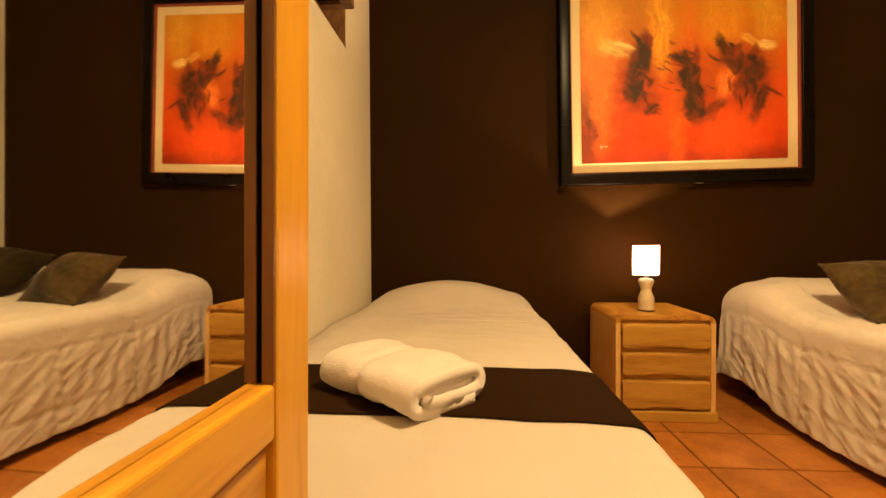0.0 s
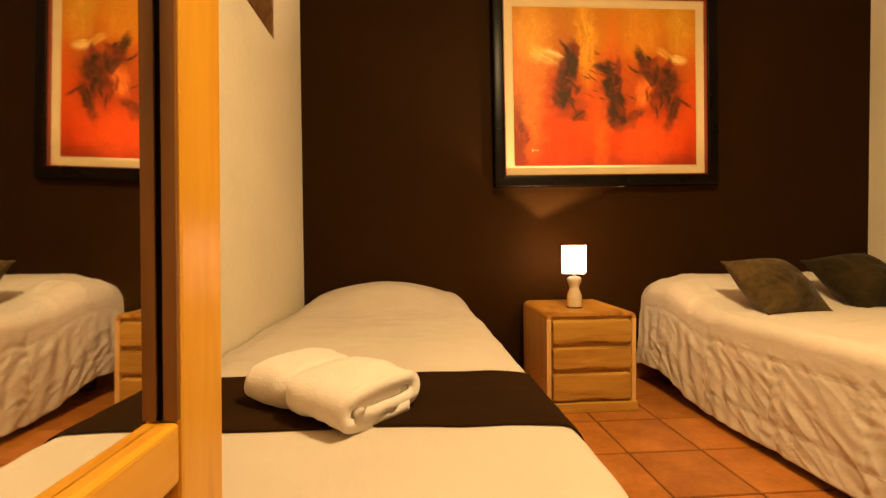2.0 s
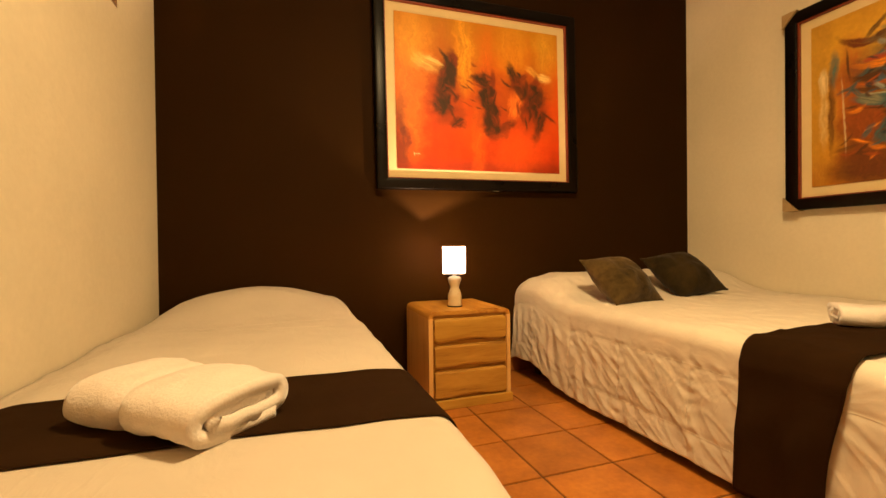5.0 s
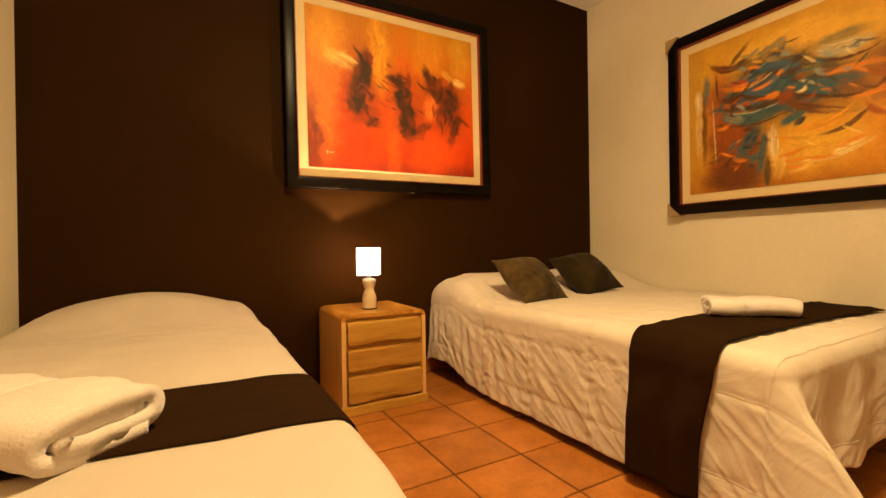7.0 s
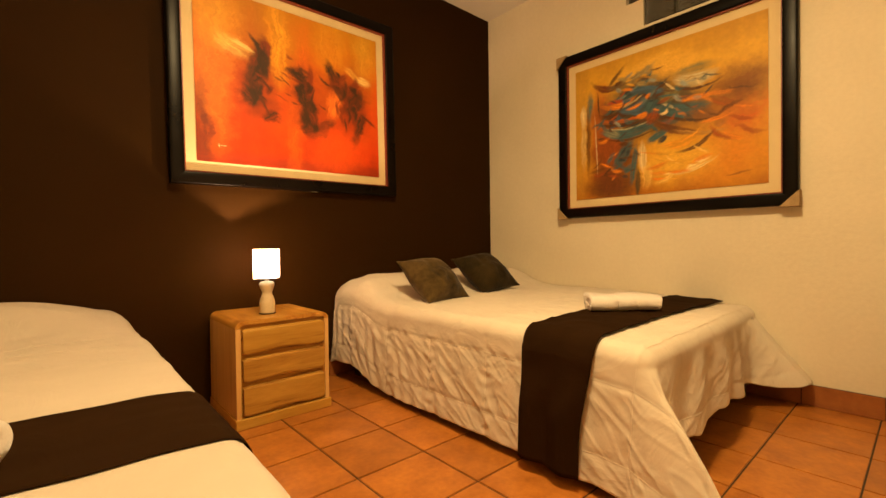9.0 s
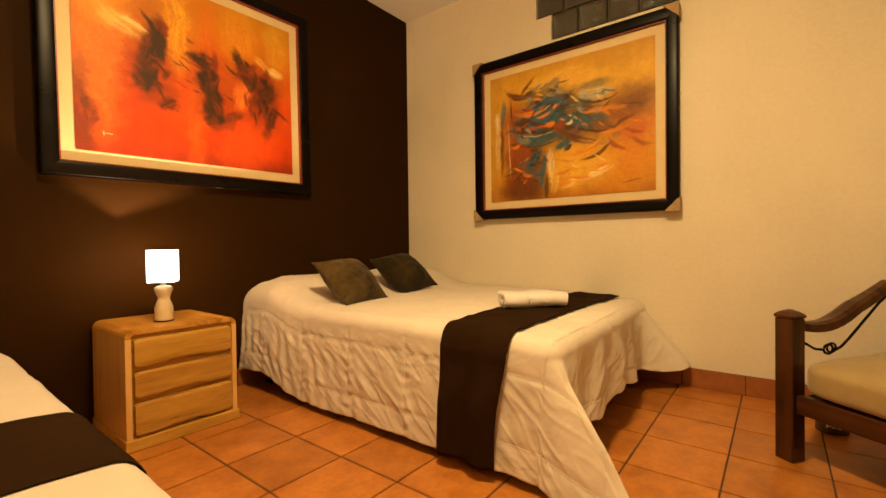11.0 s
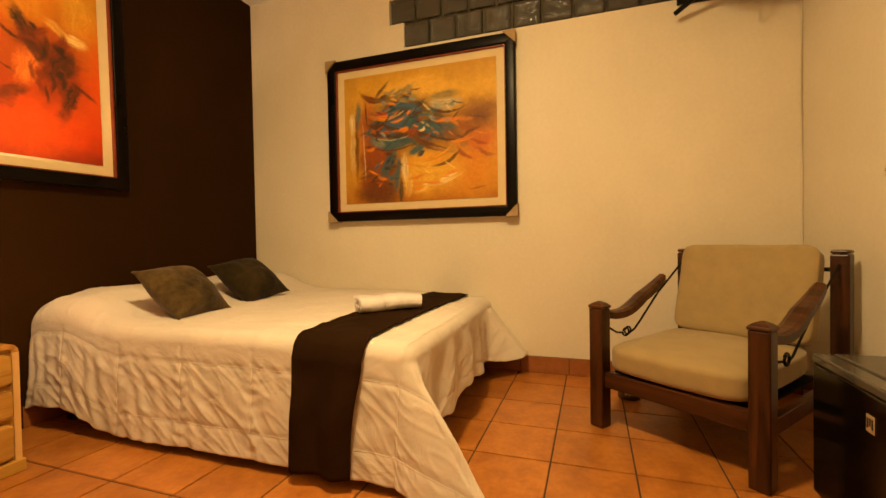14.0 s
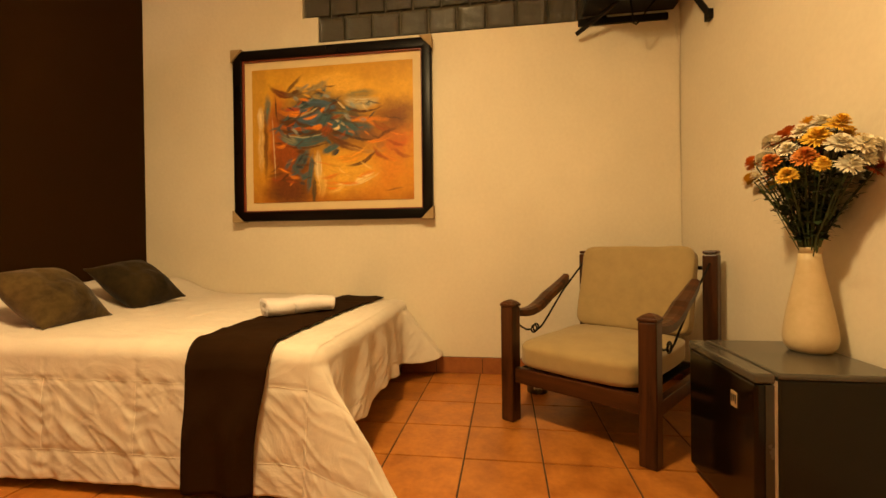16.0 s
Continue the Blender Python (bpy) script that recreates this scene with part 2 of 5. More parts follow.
class Canvas:
    """An abstract painting laid down stroke by stroke; u runs across and v up, both 0 to 1."""

    def __init__(self, ground, haze, seed):
        self.u, self.v = np.meshgrid(np.linspace(0, 1, GRID_U + 1), np.linspace(0, 1, GRID_V + 1), indexing="ij")
        u, v = self.u, self.v
        self.jx, self.jy = clouds(u * 12, v * 12, seed, 5, 0.72) - 0.5, clouds(u * 12, v * 12, seed + 20, 5, 0.72) - 0.5
        self.drag = clouds(u * 11, v * 1.6, seed + 40, 5)
        g = v + haze * (clouds(u * 3.2, v * 3.2, seed + 60, 6) - 0.5) + 0.7 * haze * (self.drag - 0.5)
        self.colour = np.stack([np.interp(g, [p for p, c in ground], [c[k] for p, c in ground]) for k in range(3)], -1)
        self.count = seed

    def stroke(self, x, y, w, h, turn, rag, blur, opaque, c, bend=0.0):
        """Half width w, half height h, turn in degrees, ragged outline, soft edge, opacity, colour, bow."""
        self.count += 1
        dx, dy = self.u + self.jx * rag * 0.6 - x, self.v + self.jy * rag * 0.6 - y
        ct, st = math.cos(radians(turn)), math.sin(radians(turn))
        a, b = (dx * ct + dy * st) / w, (dy * ct - dx * st) / h
        b = b - bend * a * a
        edge = np.clip((1 + blur * 0.7 - np.hypot(a, b)) / (1.6 * blur), 0, 1)
        edge = edge * edge * (3 - 2 * edge) * opaque
        # bristle marks run along the longer way of the stroke
        fine = 0.006
        if w > h:
            hair = clouds(a * w / 0.07 + self.count, b * h / fine, self.count % 90, 2)
        else:
            hair = clouds(a * w / fine + self.count, b * h / 0.07, self.count % 90, 2)
        hair = 0.5 + (hair - 0.5) * min(1.0, 0.05 / min(w, h))
        cover = np.clip(edge * (0.72 + 0.5 * self.drag) * (0.55 + 0.9 * hair), 0, 1)[..., None]
        tone = (0.62 + 0.76 * hair)[..., None] * np.array(c)
        self.colour = self.colour * (1 - cover) + tone * cover

    def dabs(self, seed, count, cx, cy, sx, sy, colours, long=0.075, rag=0.09, turns=(-48, 32), thick=0.016):
        """Small curved brush marks scattered about a centre."""
        r = random.Random(seed)
        for k in range(count):
            x, y = cx + r.uniform(-1, 1) * sx, cy + r.uniform(-1, 1) * sy
            self.stroke(x, y, long * r.uniform(0.5, 1.3), r.uniform(0.3, 1.0) * thick, r.uniform(*turns), rag * r.uniform(0.4, 1.2), 0.6, r.uniform(0.6, 0.95), r.choice(colours), r.uniform(-0.5, 1.2))

    def finish(self, name, tooth):
        u, v = self.u, self.v
        grain = 0.5 * clouds(u * 30 + v * 20, v * 34 - u * 12, 5, 4, 0.7) + 0.5 * clouds(u * 70, v * 60, 8, 2)
        self.colour = np.clip(self.colour * (1 + tooth * (grain - 0.5))[..., None], 0.002, 0.9)
        m, t, p = nodes_of(name)
        at = t.nodes.new("ShaderNodeAttribute")
        at.attribute_name = "paint"
        link(t, at.outputs["Color"], p.inputs["Base Color"])
        p.inputs["Roughness"].default_value = 0.5
        p.inputs["Specular IOR Level"].default_value = 0.25
        bumped(t, p, noise_of(t, where(t, (1, 1, 1), True), 90, 5, 0.65), 0.35, 0.003)
        self.material = m
        return self


DARKP, EMBER = (0.040, 0.019, 0.007), (0.18, 0.030, 0.006)
fire = Canvas(((0.0, (0.33, 0.029, 0.002)), (0.18, (0.56, 0.043, 0.002)), (0.45, (0.62, 0.078, 0.003)), (0.72, (0.59, 0.158, 0.004)), (1.0, (0.50, 0.205, 0.006))), 0.35, 3)
fire.stroke(0.08, 0.55, 0.10, 0.42, 0, 0.2, 0.7, 0.6, (0.70, 0.25, 0.03))
fire.stroke(0.02, 0.10, 0.05, 0.35, 0, 0.15, 0.6, 0.8, (0.13, 0.025, 0.01))
fire.stroke(0.5, 0.02, 0.6, 0.05, 0, 0.1, 0.8, 0.6, (0.22, 0.025, 0.008))
fire.stroke(0.26, 0.90, 0.07, 0.2, 0, 0.1, 0.5, 0.45, (0.42, 0.16, 0.015))
fire.stroke(0.70, 0.88, 0.10, 0.2, 0, 0.15, 0.6, 0.35, (0.75, 0.33, 0.02))
fire.stroke(0.50, 0.45, 0.05, 0.42, -4, 0.12, 0.6, 0.5, (0.75, 0.14, 0.008))
fire.stroke(0.17, 0.70, 0.09, 0.055, -35, 0.1, 0.6, 0.85, (0.82, 0.52, 0.13))
fire.stroke(0.28, 0.52, 0.11, 0.24, -6, 0.22, 0.9, 0.75, (0.24, 0.032, 0.006))
fire.stroke(0.55, 0.42, 0.10, 0.26, 6, 0.22, 0.9, 0.75, (0.24, 0.032, 0.006))
fire.stroke(0.80, 0.50, 0.13, 0.24, -10, 0.22, 0.9, 0.8, (0.22, 0.03, 0.006))
fire.stroke(0.40, 0.80, 0.05, 0.25, 0, 0.12, 0.7, 0.6, (0.80, 0.36, 0.02))
fire.stroke(0.10, 0.85, 0.10, 0.16, 0, 0.15, 0.8, 0.6, (0.78, 0.38, 0.03))
fire.stroke(0.92, 0.85, 0.08, 0.18, 0, 0.15, 0.8, 0.5, (0.70, 0.36, 0.03))
fire.stroke(0.29, 0.62, 0.055, 0.16, -8, 0.12, 0.5, 0.92, DARKP)
fire.stroke(0.33, 0.72, 0.03, 0.07, 10, 0.08, 0.5, 0.85, EMBER)
fire.stroke(0.25, 0.42, 0.05, 0.06, 40, 0.12, 0.5, 0.85, DARKP)
fire.stroke(0.36, 0.31, 0.05, 0.035, 35, 0.12, 0.5, 0.85, DARKP)
fire.stroke(0.33, 0.36, 0.09, 0.05, 20, 0.16, 0.6, 0.5, EMBER)
fire.stroke(0.50, 0.62, 0.065, 0.035, -20, 0.12, 0.45, 0.9, DARKP)
fire.stroke(0.545, 0.44, 0.045, 0.19, 8, 0.13, 0.5, 0.93, DARKP)
fire.stroke(0.60, 0.26, 0.07, 0.05, 20, 0.12, 0.5, 0.85, DARKP)
fire.stroke(0.66, 0.32, 0.05, 0.03, 30, 0.1, 0.5, 0.8, DARKP)
fire.stroke(0.70, 0.65, 0.035, 0.10, 20, 0.10, 0.5, 0.92, DARKP)
fire.stroke(0.76, 0.58, 0.12, 0.07, -18, 0.16, 0.6, 0.7, EMBER)
fire.stroke(0.83, 0.52, 0.06, 0.10, -30, 0.13, 0.5, 0.85, DARKP)
fire.stroke(0.86, 0.33, 0.03, 0.14, -14, 0.10, 0.5, 0.9, DARKP)
fire.stroke(0.93, 0.40, 0.06, 0.012, -38, 0.05, 0.5, 0.85, DARKP)
fire.stroke(0.70, 0.46, 0.04, 0.10, -10, 0.1, 0.6, 0.8, (0.76, 0.17, 0.02))
fire.stroke(0.72, 0.15, 0.16, 0.16, 0, 0.2, 0.7, 0.55, (0.80, 0.09, 0.008))
fire.stroke(0.90, 0.67, 0.05, 0.028, -10, 0.06, 0.6, 0.9, (0.85, 0.55, 0.16))
fire.stroke(0.83, 0.71, 0.06, 0.02, -38, 0.06, 0.6, 0.85, (0.80, 0.40, 0.06))
fire.stroke(0.22, 0.71, 0.05, 0.012, -28, 0.05, 0.6, 0.8, (0.85, 0.6, 0.2))
fire.dabs(4, 22, 0.30, 0.56, 0.05, 0.20, (DARKP, DARKP, DARKP, EMBER), 0.05, 0.05, (62, 120), 0.022)
fire.dabs(5, 24, 0.55, 0.44, 0.05, 0.20, (DARKP, DARKP, DARKP, EMBER), 0.05, 0.05, (62, 120), 0.022)
fire.dabs(6, 24, 0.80, 0.50, 0.08, 0.18, (DARKP, DARKP, EMBER), 0.045, 0.05, (45, 135), 0.020)
fire.dabs(7, 12, 0.52, 0.56, 0.32, 0.16, (DARKP, EMBER), 0.035, 0.05, (-45, -10), 0.010)
FIRE = fire.finish("fiery_abstract_paint", 0.16)
TEAL, NAVY, RUST, GOLD = (0.045, 0.098, 0.108), (0.020, 0.036, 0.048), (0.30, 0.065, 0.010), (0.66, 0.33, 0.03)
BARK, CHALK, BLUE, AMBER = (0.085, 0.032, 0.010), (0.66, 0.50, 0.24), (0.055, 0.105, 0.15), (0.68, 0.21, 0.012)
winds = Canvas(((0.0, (0.42, 0.15, 0.010)), (0.2, (0.62, 0.285, 0.016)), (0.5, (0.67, 0.345, 0.024)), (0.8, (0.68, 0.37, 0.030)), (1.0, (0.52, 0.265, 0.022))), 0.3, 11)
winds.stroke(0.03, 0.55, 0.07, 0.60, 0, 0.10, 0.8, 0.7, (0.46, 0.24, 0.03))
winds.stroke(0.48, 0.84, 0.20, 0.10, 0, 0.25, 0.8, 0.8, (0.76, 0.43, 0.06))
winds.stroke(0.87, 0.60, 0.15, 0.13, 10, 0.22, 0.9, 0.85, (0.20, 0.065, 0.012))
winds.stroke(0.90, 0.42, 0.13, 0.11, 5, 0.22, 0.9, 0.85, (0.50, 0.10, 0.010))
winds.stroke(0.84, 0.20, 0.18, 0.14, 10, 0.2, 0.9, 0.7, (0.62, 0.20, 0.010))
winds.stroke(0.60, 0.20, 0.18, 0.14, 0, 0.18, 0.8, 0.9, (0.74, 0.40, 0.04))
winds.stroke(0.17, 0.52, 0.08, 0.30, 2, 0.12, 0.6, 0.9, (0.40, 0.10, 0.012))
winds.stroke(0.24, 0.08, 0.15, 0.10, 0, 0.12, 0.6, 0.95, (0.095, 0.032, 0.010))
winds.stroke(0.20, 0.16, 0.09, 0.035, 4, 0.10, 0.6, 0.7, (0.30, 0.06, 0.012))
winds.stroke(0.27, 0.32, 0.14, 0.13, -8, 0.20, 0.6, 0.9, (0.15, 0.042, 0.012))
winds.stroke(0.42, 0.60, 0.24, 0.20, 0, 0.20, 0.7, 0.9, (0.12, 0.058, 0.020))
winds.stroke(0.66, 0.50, 0.16, 0.12, -10, 0.18, 0.7, 0.8, (0.17, 0.065, 0.018))
winds.stroke(0.36, 0.66, 0.17, 0.11, 24, 0.14, 0.6, 0.8, (0.045, 0.058, 0.045))
winds.stroke(0.56, 0.60, 0.15, 0.10, -14, 0.14, 0.6, 0.8, (0.05, 0.055, 0.040))
winds.stroke(0.24, 0.22, 0.13, 0.24, 0, 0.10, 0.5, 0.85, (0.150, 0.042, 0.009))
winds.stroke(0.21, 0.36, 0.09, 0.16, 0, 0.10, 0.5, 0.75, (0.300, 0.070, 0.010))
winds.stroke(0.90, 0.60, 0.13, 0.10, 8, 0.12, 0.9, 0.80, (0.170, 0.055, 0.011))
winds.stroke(0.47, 0.56, 0.17, 0.17, 0, 0.14, 0.6, 0.70, (0.060, 0.042, 0.020))
winds.dabs(31, 30, 0.42, 0.60, 0.20, 0.18, (BARK, NAVY, (0.03, 0.03, 0.025), TEAL), 0.05, 0.06, (-65, 60), 0.022)
winds.stroke(0.055, 0.63, 0.020, 0.085, 0, 0.03, 0.4, 0.95, CHALK)
winds.stroke(0.055, 0.42, 0.018, 0.16, 0, 0.05, 0.8, 0.6, CHALK)
winds.stroke(0.098, 0.69, 0.020, 0.11, 0, 0.05, 0.5, 0.9, (0.09, 0.13, 0.11))
winds.stroke(0.088, 0.42, 0.014, 0.22, 0, 0.05, 0.6, 0.85, BARK)
winds.stroke(0.265, 0.87, 0.08, 0.013, 52, 0.04, 0.5, 0.9, (0.12, 0.06, 0.014))
winds.stroke(0.31, 0.83, 0.06, 0.012, 40, 0.04, 0.5, 0.7, (0.17, 0.10, 0.03))
winds.stroke(0.21, 0.80, 0.11, 0.022, -16, 0.05, 0.4, 0.95, (0.15, 0.040, 0.010), 2.0)
winds.stroke(0.33, 0.80, 0.10, 0.030, 15, 0.07, 0.5, 0.8, (0.14, 0.10, 0.045), 1.0)
winds.stroke(0.41, 0.84, 0.09, 0.018, 22, 0.09, 0.4, 0.85, (0.26, 0.20, 0.09), 0.8)
winds.stroke(0.37, 0.735, 0.15, 0.030, 33, 0.035, 0.35, 0.96, TEAL, 1.3)
winds.stroke(0.33, 0.725, 0.09, 0.008, 30, 0.03, 0.4, 0.8, (0.20, 0.24, 0.20), 1.3)
winds.stroke(0.26, 0.69, 0.05, 0.020, 0, 0.06, 0.5, 0.85, (0.42, 0.06, 0.010))
winds.stroke(0.28, 0.655, 0.10, 0.024, 4, 0.05, 0.4, 0.9, AMBER, 1.3)
winds.stroke(0.27, 0.585, 0.11, 0.026, 2, 0.05, 0.4, 0.92, BARK, 1.2)
winds.stroke(0.38, 0.615, 0.09, 0.034, 22, 0.04, 0.4, 0.96, BLUE, 1.2)
winds.stroke(0.35, 0.655, 0.08, 0.008, 24, 0.05, 0.4, 0.9, (0.42, 0.34, 0.18), 1.0)
winds.stroke(0.30, 0.545, 0.13, 0.014, -4, 0.05, 0.4, 0.9, (0.42, 0.10, 0.012), 1.4)
winds.stroke(0.29, 0.515, 0.15, 0.012, -6, 0.04, 0.4, 0.92, BARK, 1.6)
winds.stroke(0.335, 0.445, 0.155, 0.040, 0, 0.03, 0.3, 0.97, TEAL, 0.9)
winds.stroke(0.235, 0.47, 0.05, 0.030, -35, 0.04, 0.5, 0.8, (0.20, 0.20, 0.13))
winds.stroke(0.335, 0.482, 0.14, 0.006, 0, 0.03, 0.4, 0.85, (0.30, 0.30, 0.20), 5.0)
winds.stroke(0.335, 0.400, 0.15, 0.007, 0, 0.03, 0.4, 0.9, BARK, 5.0)
winds.stroke(0.45, 0.72, 0.11, 0.026, -17, 0.035, 0.35, 0.96, BLUE, -0.8)
winds.stroke(0.45, 0.67, 0.07, 0.020, 40, 0.04, 0.4, 0.92, (0.10, 0.13, 0.13))
winds.stroke(0.47, 0.61, 0.06, 0.038, 62, 0.05, 0.4, 0.94, TEAL)
winds.stroke(0.50, 0.565, 0.04, 0.024, 40, 0.05, 0.4, 0.9, (0.13, 0.16, 0.15))
winds.stroke(0.565, 0.645, 0.055, 0.045, 40, 0.04, 0.35, 0.95, (0.17, 0.135, 0.05))
winds.stroke(0.68, 0.775, 0.10, 0.030, 4, 0.08, 0.6, 0.85, (0.20, 0.17, 0.07))
winds.stroke(0.685, 0.705, 0.10, 0.046, -4, 0.05, 0.35, 0.95, (0.50, 0.42, 0.23), 0.5)
winds.stroke(0.66, 0.720, 0.020, 0.004, 30, 0.06, 0.6, 0.6, BARK)
winds.stroke(0.70, 0.700, 0.024, 0.004, -30, 0.06, 0.6, 0.6, BARK)
winds.stroke(0.735, 0.715, 0.018, 0.005, 50, 0.06, 0.6, 0.6, NAVY)
winds.stroke(0.68, 0.648, 0.13, 0.010, -6, 0.03, 0.4, 0.95, BARK, 4.5)
winds.stroke(0.57, 0.70, 0.05, 0.006, -50, 0.03, 0.4, 0.9, CHALK)
winds.stroke(0.69, 0.585, 0.10, 0.020, -6, 0.06, 0.4, 0.9, AMBER, 1.0)
winds.stroke(0.625, 0.525, 0.13, 0.048, -13, 0.035, 0.3, 0.97, TEAL, 0.6)
winds.stroke(0.73, 0.475, 0.08, 0.045, -16, 0.09, 0.5, 0.85, (0.19, 0.080, 0.025))
winds.stroke(0.56, 0.575, 0.04, 0.010, -40, 0.05, 0.4, 0.85, (0.42, 0.36, 0.22))
winds.stroke(0.63, 0.462, 0.15, 0.010, -20, 0.03, 0.4, 0.9, BARK, 3.0)
winds.stroke(0.48, 0.525, 0.030, 0.050, -20, 0.06, 0.4, 0.9, (0.26, 0.055, 0.010))
winds.stroke(0.42, 0.555, 0.030, 0.022, 10, 0.06, 0.4, 0.9, AMBER)
winds.stroke(0.58, 0.415, 0.15, 0.024, -30, 0.04, 0.35, 0.94, (0.14, 0.048, 0.012), 0.9)
winds.stroke(0.70, 0.36, 0.11, 0.014, -12, 0.05, 0.4, 0.85, (0.42, 0.22, 0.05), 1.5)
winds.stroke(0.63, 0.315, 0.10, 0.028, 22, 0.06, 0.5, 0.9, (0.66, 0.28, 0.015), 1.0)
winds.stroke(0.70, 0.285, 0.10, 0.013, 30, 0.03, 0.4, 0.93, (0.095, 0.040, 0.012), 2.0)
winds.stroke(0.50, 0.385, 0.055, 0.028, 32, 0.05, 0.4, 0.93, TEAL)
winds.stroke(0.53, 0.355, 0.03, 0.016, 45, 0.05, 0.4, 0.9, NAVY)
winds.stroke(0.31, 0.305, 0.035, 0.100, -28, 0.06, 0.4, 0.92, (0.055, 0.095, 0.095))
winds.stroke(0.37, 0.215, 0.020, 0.130, -7, 0.04, 0.4, 0.94, TEAL)
winds.stroke(0.39, 0.09, 0.014, 0.11, 0, 0.04, 0.5, 0.9, (0.06, 0.045, 0.022))
winds.stroke(0.42, 0.26, 0.022, 0.105, 0, 0.03, 0.35, 0.95, CHALK)
winds.stroke(0.44, 0.13, 0.030, 0.08, 0, 0.08, 0.7, 0.7, (0.74, 0.48, 0.12))
winds.stroke(0.66, 0.125, 0.13, 0.011, 14, 0.04, 0.5, 0.9, (0.76, 0.56, 0.22), 3.0)
winds.stroke(0.70, 0.165, 0.06, 0.014, 32, 0.05, 0.5, 0.85, (0.78, 0.58, 0.24))
winds.stroke(0.138, 0.40, 0.004, 0.21, 2, 0.015, 0.5, 0.9, (0.60, 0.46, 0.24))
winds.stroke(0.155, 0.70, 0.006, 0.09, 4, 0.02, 0.5, 0.85, BARK)
winds.stroke(0.88, 0.075, 0.05, 0.006, 8, 0.04, 0.5, 0.7, (0.20, 0.07, 0.012))
winds.stroke(0.80, 0.40, 0.03, 0.022, 30, 0.06, 0.5, 0.7, (0.32, 0.13, 0.03))
PALE = (0.24, 0.27, 0.24)
winds.dabs(8, 34, 0.37, 0.63, 0.16, 0.15, (TEAL, NAVY, BLUE, PALE, RUST, BARK, AMBER, NAVY), 0.034, 0.05, (-62, 58))
winds.dabs(9, 26, 0.64, 0.56, 0.13, 0.15, (TEAL, NAVY, RUST, BARK, PALE, CHALK, AMBER), 0.036, 0.05, (-62, 58))
winds.dabs(10, 24, 0.23, 0.34, 0.09, 0.22, (RUST, AMBER, BARK, TEAL, RUST), 0.04, 0.06, (-62, 58))
winds.dabs(11, 16, 0.34, 0.26, 0.05, 0.14, (TEAL, NAVY, BARK), 0.03, 0.05, (-62, 58))
winds.dabs(12, 16, 0.58, 0.18, 0.14, 0.10, (GOLD, (0.76, 0.46, 0.10), AMBER), 0.05, 0.06)
winds.dabs(13, 12, 0.86, 0.46, 0.10, 0.16, (RUST, AMBER, BARK), 0.06, 0.10)
winds.dabs(14, 14, 0.40, 0.82, 0.12, 0.05, (PALE, BARK, GOLD, (0.3, 0.22, 0.08)), 0.03, 0.06)
WINDS = winds.finish("ochre_teal_abstract_paint", 0.3)

# ---- building helpers ----


def part(name, bm, material, parent=None, label="", smooth=False):
    """Links a bmesh as one mesh object, under a thing or part where one is given."""
    me = bpy.data.meshes.new(name)
    if smooth:
        for fc in bm.faces:
            fc.smooth = True
    bm.normal_update()
    bm.to_mesh(me)
    bm.free()
    me.materials.append(material)
    ob = new(name, me)
    ob.parent = parent
    if label:
        ob["label"] = label
    return ob


def thing(name, m, label, category, group=""):
    ob = new(name)
    ob.matrix_world = m
    ob.empty_display_size = 0.1
    return tagged(ob, label, category, group)


def block(x0, x1, y0, y1, z0, z1, bevel=0.0, seg=2, bm=None):
    own = bm if bm is not None else bmesh.new()
    made = bmesh.ops.create_cube(own, size=1)["verts"]
    for v in made:
        v.co = Vector(((x0 + x1) / 2 + v.co.x * (x1 - x0), (y0 + y1) / 2 + v.co.y * (y1 - y0), (z0 + z1) / 2 + v.co.z * (z1 - z0)))
    if bevel:
        edges = list({e for v in made for e in v.link_edges})
        bmesh.ops.bevel(own, geom=edges, offset=bevel, segments=seg, profile=0.5, affect="EDGES")
    return own


def lathe(profile, seg=32, bm=None, center=(0, 0)):
    """Turned shape from (radius, height) pairs."""
    own = bm if bm is not None else bmesh.new()
    rings = []
    for r, z in profile:
        rings.append([own.verts.new((center[0] + r * math.cos(2 * math.pi * k / seg), center[1] + r * math.sin(2 * math.pi * k / seg), z)) for k in range(seg)])
    for a, b in zip(rings, rings[1:]):
        for k in range(seg):
            own.faces.new((a[k], a[(k + 1) % seg], b[(k + 1) % seg], b[k]))
    own.faces.new(list(reversed(rings[0])))
    own.faces.new(rings[-1])
    return own


def tube(points, radius, seg=8, bm=None, taper=None):
    own = bm if bm is not None else bmesh.new()
    pts = [Vector(p) for p in points]
    rings = []
    for i, p in enumerate(pts):
        d = (pts[min(i + 1, len(pts) - 1)] - pts[max(i - 1, 0)]).normalized()
        side = d.cross(Vector((0, 0, 1)))
        if side.length < 1e-3:
            side = d.cross(Vector((0, 1, 0)))
        side.normalize()
        up = side.cross(d)
        r = radius if taper is None else radius + (taper - radius) * i / (len(pts) - 1)
        rings.append([own.verts.new(p + r * (math.cos(2 * math.pi * k / seg) * side + math.sin(2 * math.pi * k / seg) * up)) for k in range(seg)])
    for a, b in zip(rings, rings[1:]):
        for k in range(seg):
            own.faces.new((a[k], a[(k + 1) % seg], b[(k + 1) % seg], b[k]))
    own.faces.new(list(reversed(rings[0])))
    own.faces.new(rings[-1])
    return own


